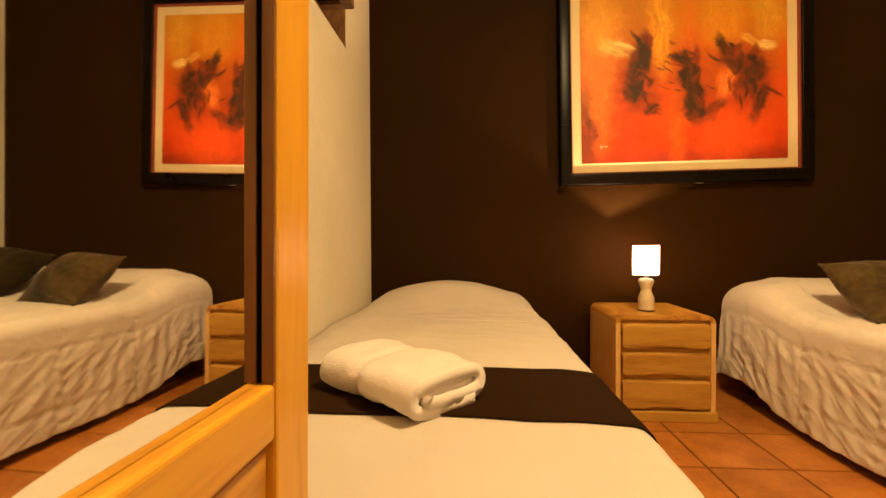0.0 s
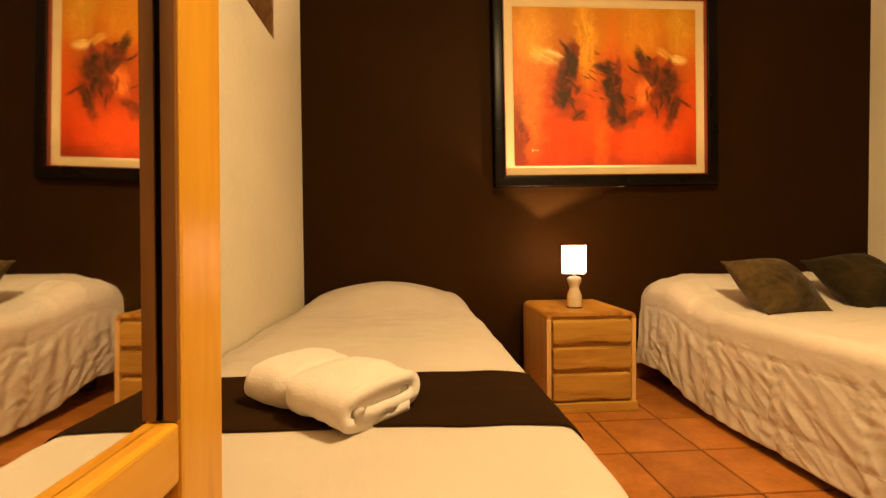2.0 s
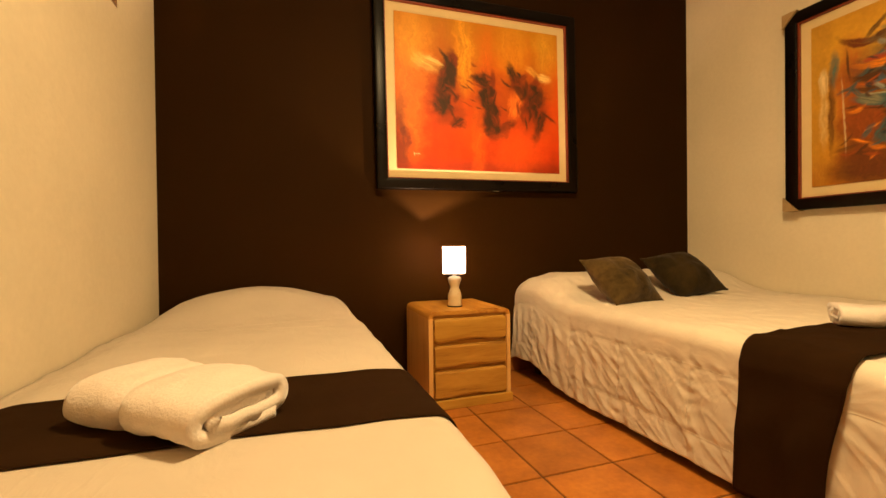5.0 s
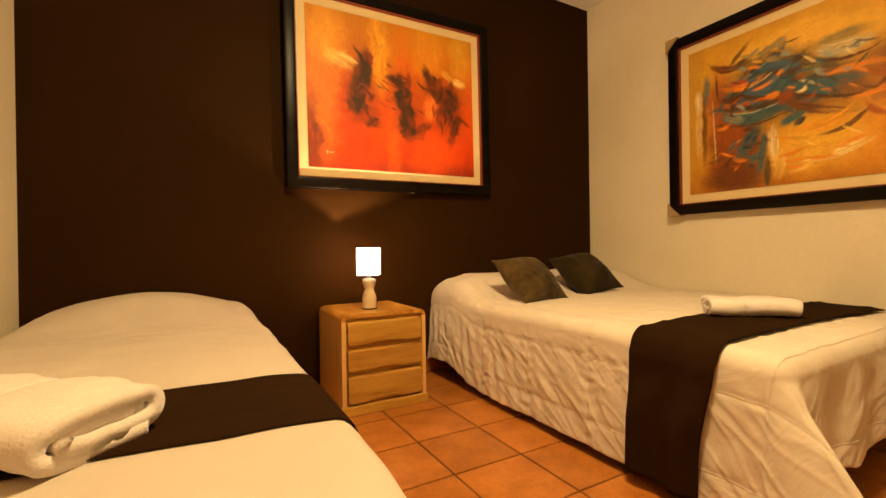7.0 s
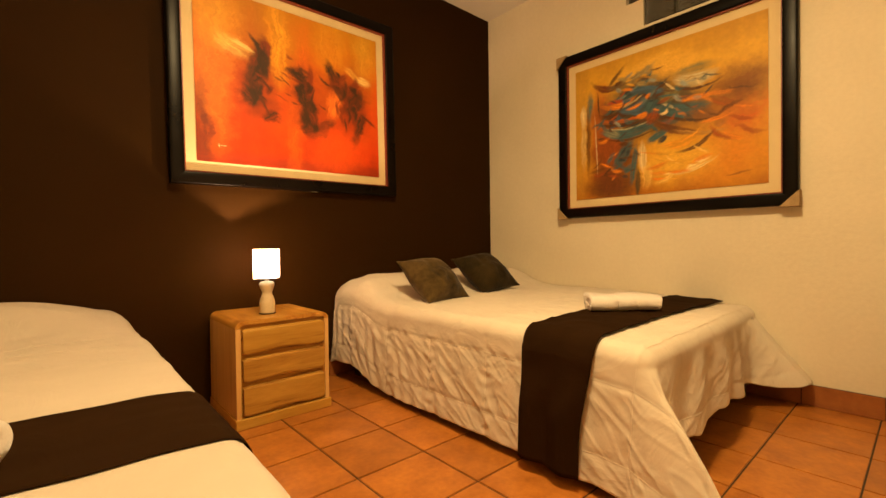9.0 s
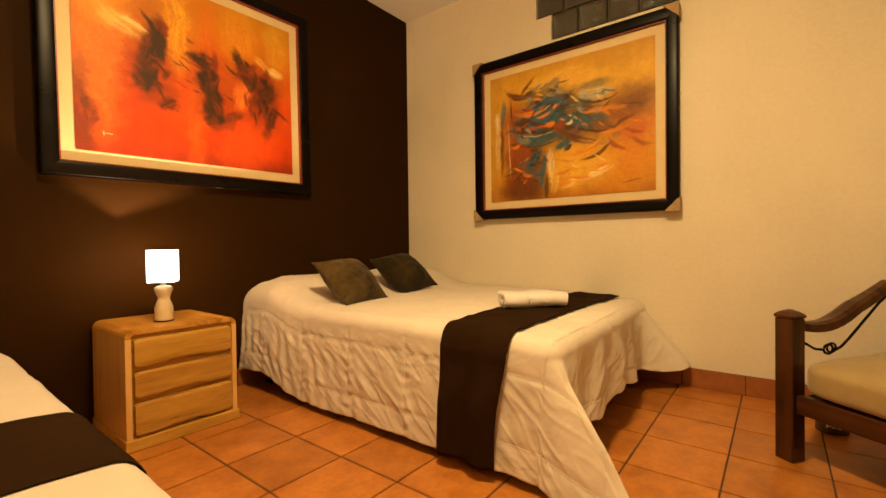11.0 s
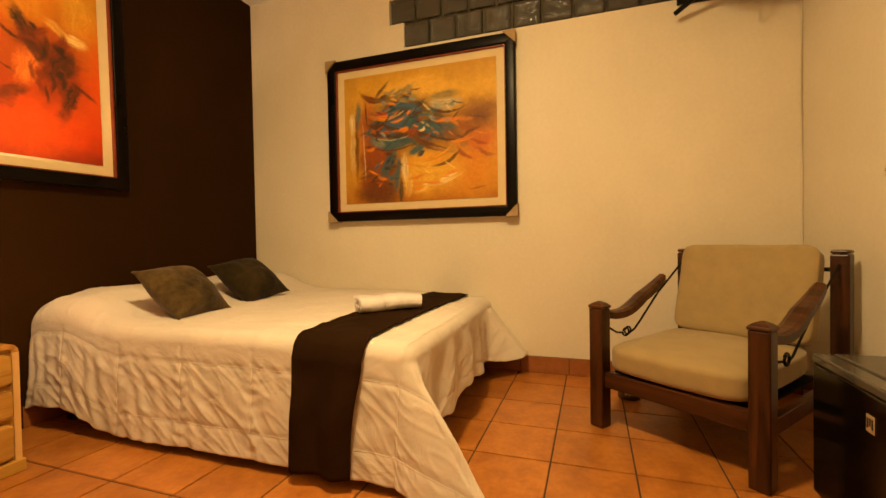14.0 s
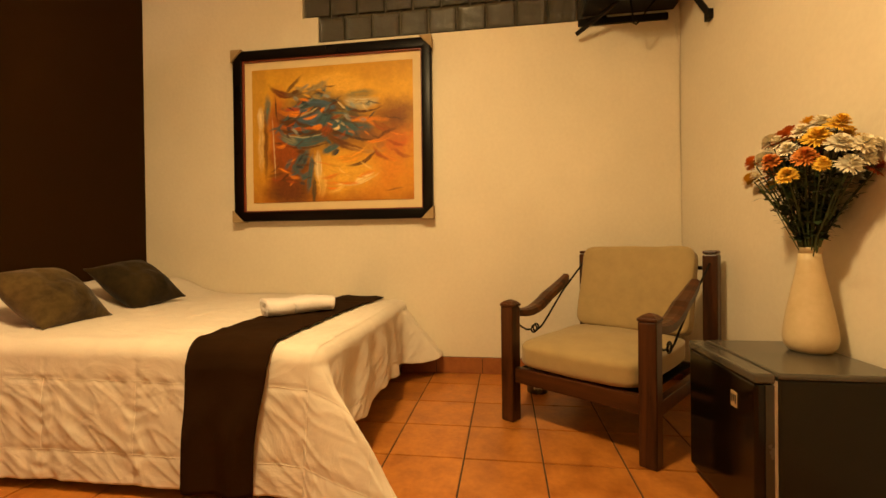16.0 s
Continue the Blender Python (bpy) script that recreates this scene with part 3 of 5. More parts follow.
def sheet(fn, nu, nv, bm=None):
    """A grid of quads from fn(s, t) over 0..1."""
    own = bm if bm is not None else bmesh.new()
    rows = [[own.verts.new(fn(i / nu, j / nv)) for j in range(nv + 1)] for i in range(nu + 1)]
    for i in range(nu):
        for j in range(nv):
            own.faces.new((rows[i][j], rows[i + 1][j], rows[i + 1][j + 1], rows[i][j + 1]))
    return own


def sway(x, y, z, s=1.0):
    return noise.noise(Vector((x * s, y * s, z * s)))


def smooth01(x):
    x = min(max(x, 0.0), 1.0)
    return x * x * (3 - 2 * x)


# ---- the room ----
LEFT, BACK, TOP = -3.48, -3.6, 2.735
tagged(part("floor", block(LEFT - 0.1, 0.1, BACK - 0.1, 0.1, -0.06, -0.004), GROUT), "floor of terracotta tiles with dark grout joints", "floor", kind="structure")
tagged(part("ceiling", block(LEFT - 0.1, 0.1, BACK - 0.1, 0.1, TOP, TOP + 0.1), CEILING), "plain cream painted ceiling", "ceiling", kind="structure")
tagged(part("wall_north", block(LEFT, 0, 0, 0.12, 0, TOP), WALL_BROWN), "matt chocolate brown painted accent wall", "wall", kind="structure")
tagged(part("wall_south", block(LEFT, 0, BACK - 0.12, BACK, 0, TOP), WALL_CREAM), "cream painted plaster wall behind fridge and chair", "wall", kind="structure")
# window opening high in the west wall
WY0, WY1, WZ0, WZ1 = -1.55, -0.47, 1.765, 2.45
bm = block(LEFT - 0.18, LEFT, BACK - 0.12, WY0, 0, TOP)
block(LEFT - 0.18, LEFT, WY1, 0.12, 0, TOP, bm=bm)
block(LEFT - 0.18, LEFT, WY0, WY1, 0, WZ0, bm=bm)
block(LEFT - 0.18, LEFT, WY0, WY1, WZ1, TOP, bm=bm)
tagged(part("wall_west", bm, WALL_CREAM), "cream painted plaster wall with a high window", "wall", kind="structure")
# glass blocks set high in the east wall
GZ, GP, GH = 2.197, 0.187, 0.172
bm = block(0, 0.12, -1.212, 0, 0, TOP)
block(0, 0.12, BACK - 0.12, -1.212, 0, GZ, bm=bm)
block(0, 0.12, -1.322 + 0.0, -1.212, GZ, GZ + GH, bm=bm)
block(0, 0.12, BACK - 0.12, -3.19, GZ, GZ + 2 * GH, bm=bm)
block(0, 0.12, BACK - 0.12, -1.212, GZ + 2 * GH, TOP, bm=bm)
tagged(part("wall_east", bm, WALL_CREAM), "cream painted plaster wall with a glass block strip", "wall", kind="structure")

window = tagged(part("window_1", block(LEFT - 0.19, LEFT - 0.15, WY0, WY1, WZ0, WZ1), RUBBER), "dark high window with a brown wooden sash tilted inwards", "window", kind="structure")
bm = block(LEFT - 0.16, LEFT - 0.004, WY1 - 0.022, WY1 - 0.002, WZ0 + 0.002, WZ1 - 0.002)
part("window_jamb", bm, WINDOW_WOOD, window)
part("window_sill", block(LEFT - 0.16, LEFT - 0.004, WY0 + 0.002, WY1 - 0.024, WZ0 + 0.002, WZ0 + 0.02), WINDOW_WOOD, window)
sash = bmesh.new()
SZ = 1.835
for a in ((LEFT - 0.30, LEFT + 0.10, -0.735, -0.69, SZ, SZ + 0.04), (LEFT - 0.30, LEFT + 0.10, -1.50, -1.455, SZ, SZ + 0.04), (LEFT + 0.055, LEFT + 0.10, -1.454, -0.736, SZ, SZ + 0.04), (LEFT - 0.30, LEFT - 0.255, -1.454, -0.736, SZ, SZ + 0.04)):
    block(*a, bevel=0.004, bm=sash)
part("window_frame", sash, WINDOW_WOOD, window, "brown wooden sash tilted open into the room")
part("window_pane", block(LEFT - 0.254, LEFT + 0.054, -1.453, -0.737, SZ + 0.016, SZ + 0.022), FRIDGEDOOR, window)

# skirting of terracotta tiles
skirt = tagged(part("baseboard", block(-0.006, -0.0005, BACK + 0.001, -0.001, 0.0, 0.105), GROUT), "low terracotta tile skirting along the walls", "baseboard", kind="structure")

# ---- glass blocks ----
glass_wall = tagged(part("glass_block_panel", block(0.035, 0.085, -3.19, -1.212, GZ + 0.001, GZ + 2 * GH - 0.001), MORTAR), "strip of wavy clear glass blocks in grey mortar", "glass blocks")


def glass_block_mesh():
    bm = bmesh.new()
    w, h = GP / 2 - 0.006, GH / 2 - 0.006

    def face(s, t):
        a, b = (s - 0.5) * 2, (t - 0.5) * 2
        rim = max(abs(a), abs(b))
        dip = 0.012 * smooth01((0.98 - rim) / 0.14)
        rip = 0.0045 * (sway(a * 2.1, b * 2.1, 0.3, 1.7) + 0.6 * sway(a, b, 3.1, 4.0)) * smooth01((0.85 - rim) / 0.2)
        return (0.004 + dip + rip, a * w, b * h)

    sheet(face, 18, 18, bm)
    bmesh.ops.reverse_faces(bm, faces=bm.faces)
    block(0.022, 0.034, -w, w, -h, h, bm=bm)
    for fc in bm.faces:
        fc.smooth = True
    me = bpy.data.meshes.new("glass_block")
    bm.to_mesh(me)
    bm.free()
    me.materials.append(BLOCKGLASS)
    return me


block_mesh = glass_block_mesh()
for row, y_first, count in ((0, -1.322, 10), (1, -1.222, 10)):
    for k in range(count):
        ob = new("glass_block", block_mesh)
        ob.parent = glass_wall
        ob.matrix_world = pose(0, y_first - GP * (k + 0.5), GZ + GH * (row + 0.5), 0, 0, 0)

# ---- pictures ----


def framed_picture(name, w, h, bar, depth, paint, m, label, card=False):
    """Built upright in the plane y = 0, facing -y, from its lower left corner."""
    root = thing(name, m, label, "painting", "framed paintings")
    lip, mat = 0.007, 0.054
    bm = bmesh.new()
    # profile of the moulding: (distance in from the outer edge, height above the wall)
    prof = [(0, 0.0), (0, depth * 0.80)]
    prof += [(bar * (0.5 - 0.5 * math.cos(math.pi * k / 9)), depth * (0.78 + 0.02 * (1 - k / 9) + 0.06 * math.sin(math.pi * k / 9))) for k in range(1, 9)]
    prof += [(bar, depth * 0.76), (bar, 0.0)]
    for k in range(4):
        rows = []
        for d, t in prof:
            c = ((d, -t, d), (w - d, -t, d), (w - d, -t, h - d), (d, -t, h - d))
            rows.append((bm.verts.new(c[k]), bm.verts.new(c[(k + 1) % 4])))
        for a, b in zip(rows, rows[1:]):
            bm.faces.new((a[0], a[1], b[1], b[0]))
    bmesh.ops.recalc_face_normals(bm, faces=bm.faces)
    part("frame", bm, LACQUER, root, smooth=True)
    i0, i1 = bar, bar + lip
    for a in ((i0, w - i0, i0, i1), (i0, w - i0, h - i1, h - i0), (i0, i1, i1, h - i1), (w - i1, w - i0, i1, h - i1)):
        part("lip", block(a[0], a[1], -depth * 0.62, -0.004, a[2], a[3]), RED_LIP, root, "thin dark red inner lip")
    part("mat", block(i1, w - i1, -depth * 0.3, -0.006, i1, h - i1), MAT, root, "cream mat border")
    c = i1 + mat
    wide, high = w - 2 * c, h - 2 * c
    bm = sheet(lambda u, v: (c + wide * u, -depth * 0.3 - 0.004, c + high * v), GRID_U, GRID_V)
    ob = part("canvas", bm, paint.material, root)
    tint = ob.data.color_attributes.new("paint", "FLOAT_COLOR", "POINT")
    rgba = np.ones((paint.colour.shape[0] * paint.colour.shape[1], 4))
    rgba[:, :3] = paint.colour.reshape(-1, 3)
    tint.data.foreach_set("color", rgba.ravel())
    if card:
        for k, (x, z, sx, sz) in enumerate(((0, 0, 1, 1), (w, 0, -1, 1), (w, h, -1, -1), (0, h, 1, -1))):
            g, o = 0.074, 0.007
            bm = bmesh.new()
            tri = [(-o, -o), (g, -o), (-o, g)]
            f0 = [bm.verts.new((x + sx * a, -depth - 0.003, z + sz * b)) for a, b in tri]
            f1 = [bm.verts.new((x + sx * a, -0.002, z + sz * b)) for a, b in tri]
            bm.faces.new(f0)
            bm.faces.new(f1[::-1])
            for q in range(3):
                bm.faces.new((f0[q], f1[q], f1[(q + 1) % 3], f0[(q + 1) % 3]))
            bmesh.ops.recalc_face_normals(bm, faces=bm.faces)
            part("corner_guard", bm, CARDBOARD, root, "worn kraft card corner guard")
    return root


p1 = framed_picture("framed_painting", 1.354, 1.165, 0.062, 0.062, FIRE, pose(-2.380, -0.002, 1.151, 0, -0.75, 0), "black framed fiery orange and red abstract painting")
part("hanger", block(0.735, 0.775, -0.03, -0.012, -0.006, -0.0005, 0.001), CHROME, p1, "bright metal clip under the frame")
bm = bmesh.new()
for x, l in ((0.0, 0.010), (0.014, 0.007), (0.024, 0.008), (0.034, 0.006)):
    block(0.225 + x, 0.225 + x + l, -0.0244, -0.0232, 0.212, 0.216, bm=bm)
block(0.228, 0.231, -0.0244, -0.0232, 0.203, 0.224, bm=bm)
part("signature", bm, MAT, p1, "small pale signature strokes")
framed_picture("framed_painting", 1.368, 1.152, 0.063, 0.062, WINDS, pose(-0.002, -0.728, 1.004, 0, 0, -90), "black framed ochre and teal abstract painting", True)

# ---- bedside table and lamp ----


def nightstand(m):
    root = thing("nightstand", m, "honey pine nightstand with three drawers and rounded top", "nightstand")
    w, d, h = 0.45, 0.44, 0.49
    part("side_panel", block(0, 0.022, -d, 0, 0.045, h - 0.035, 0.002), PINE_Z, root)
    part("side_panel", block(w - 0.022, w, -d, 0, 0.045, h - 0.035, 0.002), PINE_Z, root)
    part("back_panel", block(0.022, w - 0.022, -0.012, 0, 0.045, h - 0.035), PINE_Z, root)
    # top with rounded long edges that turn down into the sides
    r = 0.035
    out = [(0, h - r)] + [(r - r * math.cos(a), h - r + r * math.sin(a)) for a in (math.pi / 2 * k / 8 for k in range(1, 9))]
    out += [(w - x, z) for x, z in reversed(out)]
    inn = [(0.022, h - r)] + [(r - (r - 0.022) * math.cos(a), h - r + (r - 0.022) * math.sin(a)) for a in (math.pi / 2 * k / 8 for k in range(1, 9))]
    inn += [(w - x, z) for x, z in reversed(inn)]
    bm = bmesh.new()
    loop = out + inn[::-1]
    fr = [bm.verts.new((x, -d, z)) for x, z in loop]
    bk = [bm.verts.new((x, 0, z)) for x, z in loop]
    n = len(loop)
    for k in range(n):
        bm.faces.new((fr[k], fr[(k + 1) % n], bk[(k + 1) % n], bk[k]))
    m_ = len(out)
    for k in range(m_ - 1):
        bm.faces.new((fr[k + 1], fr[k], fr[n - 1 - k], fr[n - 2 - k]))
        bm.faces.new((bk[k], bk[k + 1], bk[n - 2 - k], bk[n - 1 - k]))
    bmesh.ops.recalc_face_normals(bm, faces=bm.faces)
    bmesh.ops.bevel(bm, geom=[e for e in bm.edges if all(abs(v.co.y + d) < 1e-6 for v in e.verts) and e.calc_face_angle(0) > 1.2], offset=0.003, segments=2, affect="EDGES")
    part("top", bm, PINE_Y, root)
    part("carcass", block(0.022, w - 0.022, -d + 0.012, -0.012, 0.045, h - 0.022), KNOTTY, root)
    for z0, z1, mt in ((0.335, 0.452, PINE_X), (0.208, 0.318, KNOTTY), (0.056, 0.190, KNOTTY)):
        # drawer front: full, with a wavy shaped lower edge that serves as finger grip
        bm = bmesh.new()
        x0, x1 = 0.030, w - 0.030

        def lower(x):
            s = (x - x0) / (x1 - x0)
            return z0 + 0.008 * smooth01((s - 0.22) / 0.16) * smooth01((0.78 - s) / 0.16)

        cols = 28
        rows = []
        for k in range(cols + 1):
            x = x0 + (x1 - x0) * k / cols
            lo = lower(x)
            e = 0.008 * (1 - min(1, min(k, cols - k) / 1.0))
            prof = ((lo + e, -d + 0.012), (lo + e, -d - 0.002), (lo + e + 0.004, -d - 0.009), (lo + e + 0.012, -d - 0.011), (z1 - e - 0.010, -d - 0.011), (z1 - e - 0.003, -d - 0.008), (z1 - e, -d - 0.001), (z1 - e, -d + 0.012))
            rows.append([bm.verts.new((x, y, z)) for z, y in prof])
        for a, b in zip(rows, rows[1:]):
            for k in range(len(a) - 1):
                bm.faces.new((a[k], b[k], b[k + 1], a[k + 1]))
        bm.faces.new(rows[0])
        bm.faces.new(rows[-1][::-1])
        bmesh.ops.recalc_face_normals(bm, faces=bm.faces)
        part("drawer", bm, mt, root)
    part("plinth", block(-0.006, w + 0.006, -d - 0.012, 0, 0, 0.047, 0.004), PINE_X, root)
    return root


nightstand(pose(-2.215, -0.03, 0))


def table_lamp(m):
    root = thing("table_lamp", m, "ivory ceramic table lamp with a square lit shade on nightstand", "lamp")
    prof = ((0.030, 0.0), (0.036, 0.002), (0.037, 0.01), (0.035, 0.03), (0.037, 0.045), (0.037, 0.06), (0.030, 0.082), (0.024, 0.098), (0.024, 0.108), (0.031, 0.128), (0.036, 0.143), (0.035, 0.153), (0.026, 0.160), (0.012, 0.162))
    part("base", lathe([(r, z) for r, z in prof], 36), LAMPCLAY, root, smooth=True)
    part("foot_ring", lathe(((0.034, -0.0005), (0.040, 0.0), (0.040, 0.004), (0.036, 0.0045)), 36), STEEL, root)
    # unseen disc added below the bulb to hold back its downward light
    part("bulb_light_stop", lathe(((0.012, 0.215), (0.036, 0.221), (0.036, 0.224), (0.012, 0.226)), 20), SOCKET, root)
    part("socket", lathe(((0.011, 0.160), (0.011, 0.205), (0.013, 0.207), (0.013, 0.216)), 16), CHROME, root)
    bm = bmesh.new()
    a, z0, z1 = 0.053, 0.178, 0.322
    c0 = [bm.verts.new((x * a, y * a, z0)) for x, y in ((-1, -1), (1, -1), (1, 1), (-1, 1))]
    c1 = [bm.verts.new((x * a, y * a, z1)) for x, y in ((-1, -1), (1, -1), (1, 1), (-1, 1))]
    for k in range(4):
        bm.faces.new((c0[k], c0[(k + 1) % 4], c1[(k + 1) % 4], c1[k]))
    sh = part("shade", bm, SHADE, root, "square white paper shade, lit from within")
    sh.rotation_euler = (0, 0, radians(-30))
    bm = tube(((-a, 0, z0 + 0.012), (a, 0, z0 + 0.012)), 0.0015, 6)
    tube(((0, -a, z0 + 0.012), (0, a, z0 + 0.012)), 0.0015, 6, bm)
    sp = part("spider", bm, STEEL, root)
    sp.rotation_euler = (0, 0, radians(-30))
    return root


table_lamp(pose(-2.02, -0.32, 0.4915))

# ---- single bed ----
B1X0, B1X1, B1FOOT = LEFT + 0.006, -2.558, -2.10


def single_top(x, y):
    """Height of the made single bed over its plan."""
    s = (x - B1X0) / (B1X1 - B1X0)
    base = 0.515
    edge = 0.007 * smooth01((s - 0.80) / 0.20) ** 2 + 0.03 * smooth01((0.14 - s) / 0.14)
    head = smooth01((y + 0.62) / 0.42) * (1 - 0.15 * smooth01((y + 0.1) / 0.1))
    hump = 0.137 * math.sin(math.pi * min(max((s + 0.02) / 1.04, 0), 1)) ** 0.8 - 0.03
    foot = 0.03 * smooth01((-y - 1.9) / 0.2)
    base += 0.004 * max(0.0, 1 - abs(sway(x * 0.7, y * 2.4, 31.0, 3.0)) * 5) ** 2 * smooth01((y + 1.4) / 0.3)
    return base - edge + head * hump - foot + 0.004 * sway(x, y, 0.4, 5) + 0.0025 * sway(x, y * 2, 1.4, 11) * (1 - head * 0.5)


def single_cloth(s, t, lift=0.0, y0=-0.012, y1=B1FOOT, u1=None):
    """Cloth that covers the bed from the wall across and down its open side."""
    y = y0 + (y1 - y0) * t
    wide = B1X1 - B1X0
    drop = 0.40 if u1 is None else u1
    u = s * (wide + drop)
    r = 0.044 + 0.07 * smooth01((y + 0.75) / 0.6)
    if u < wide - r:
        x = B1X0 + u
        return Vector((x, y, single_top(x, y) + lift))
    a = (u - (wide - r)) / r
    top = single_top(B1X1 - r, y)
    if a < math.pi / 2:
        return Vector((B1X1 - r + (r + lift) * math.sin(a), y, top - r + (r + lift) * math.cos(a)))
    down = (a - math.pi / 2) * r
    wave = 0.012 * sway(0.3, y * 5, down * 1.5) * min(1, down / 0.1)
    return Vector((B1X1 + lift + 0.02 * down + wave, y, top - r - down))


bed = thing("single_bed", pose((B1X0 + B1X1) / 2, -1.05, 0), "single bed with dark wooden base against the wall", "bed")
hx, hy = (B1X1 - B1X0) / 2 - 0.04, 1.02
part("base", block(-hx, hx, -hy, hy, 0.10, 0.26, 0.006), DARKWOOD_X, bed)
part("mattress", block(-hx, hx, -hy, hy, 0.262, 0.44, 0.04, 3), LINEN, bed)
for x in (-1, 1):
    for y in (-1, 1):
        part("leg", block(x * (hx - 0.06) - 0.03, x * (hx - 0.06) + 0.03, y * (hy - 0.06) - 0.03, y * (hy - 0.06) + 0.03, 0, 0.10, 0.004), DARKWOOD_Z, bed)


def thick(ob, t, up=1):
    md = ob.modifiers.new("thickness", "SOLIDIFY")
    md.thickness, md.offset = t, -1 * up
    return ob


ob = tagged(part("bedspread", sheet(lambda s, t: single_cloth(s, t), 84, 130), LINEN, smooth=True), "smooth white bedspread over a single bed", "bedspread")
thick(ob, 0.012, -1)


part("hem", tube([single_cloth(1.0, k / 60, 0.002) for k in range(61)], 0.004, 6), LINEN, ob)
part("fold_crease", tube([single_cloth(0.03 + 0.62 * k / 40, 0.305 + 0.012 * math.sin(k * 0.13), -0.0006) for k in range(41)], 0.0018, 5), LINEN, ob)
part("fold_crease", tube([single_cloth(0.05 + 0.58 * k / 40, 0.36 - 0.010 * math.sin(k * 0.1), -0.0008) for k in range(41)], 0.0018, 5), LINEN, ob)

def single_runner(s, t):
    y0, y1 = -1.477, -1.785
    p = single_cloth(s, 0, 0.0025, y0 + (y1 - y0) * t + 0.012 * sway(s * 2.2, 0.5 + t, 9.1, 1.3) + 0.045 - 0.025 * s, 0, 0.33)
    return p


ob = tagged(part("bed_runner", sheet(single_runner, 90, 30), RUNNER, smooth=True), "dark brown cloth runner across the single bed", "bed runner", "bed runners")
thick(ob, 0.002)
for t in (0.02, 0.98):
    part("hem", tube([single_runner(k / 70, t) + Vector((0, 0, 0.001)) for k in range(60)], 0.0012, 5), RUNNER, ob)

# ---- double bed ----
B2Z = 0.508


def double_top(x, y):
    s = -x / 1.49
    head = smooth01((y + 0.62) / 0.40) * (1 - 0.25 * smooth01((y + 0.08) / 0.08))
    hump = 0.128 * (1 - 0.22 * smooth01((s - 0.84) / 0.16)) * (0.93 + 0.07 * math.cos(s * 4 * math.pi + 2.6))
    sag = 0.012 * math.sin(math.pi * s) * math.sin(math.pi * min(1, -y / 1.98))
    quilt = 0.006 * (abs(math.sin(math.pi * (x + 0.03) / 0.36)) ** 0.4 * abs(math.sin(math.pi * (y + 0.1) / 0.36)) ** 0.4 - 0.6)
    crease = max(0.0, 1 - abs(sway(x * 1.4, y, 21.0, 6.0)) * 3.2) ** 2
    return B2Z + head * hump + sag + quilt - 0.035 * smooth01((0.75 + x) / 0.75) * smooth01((-y - 1.15) / 0.75) + 0.005 * sway(x, y, 2.2, 4) + 0.003 * sway(x * 2, y, 5.2, 10) + 0.004 * crease


R2 = 0.06
SEAM_U, HEM_U, SEAM_V, HEM_V = 1.595, 1.835, 1.950, 2.235


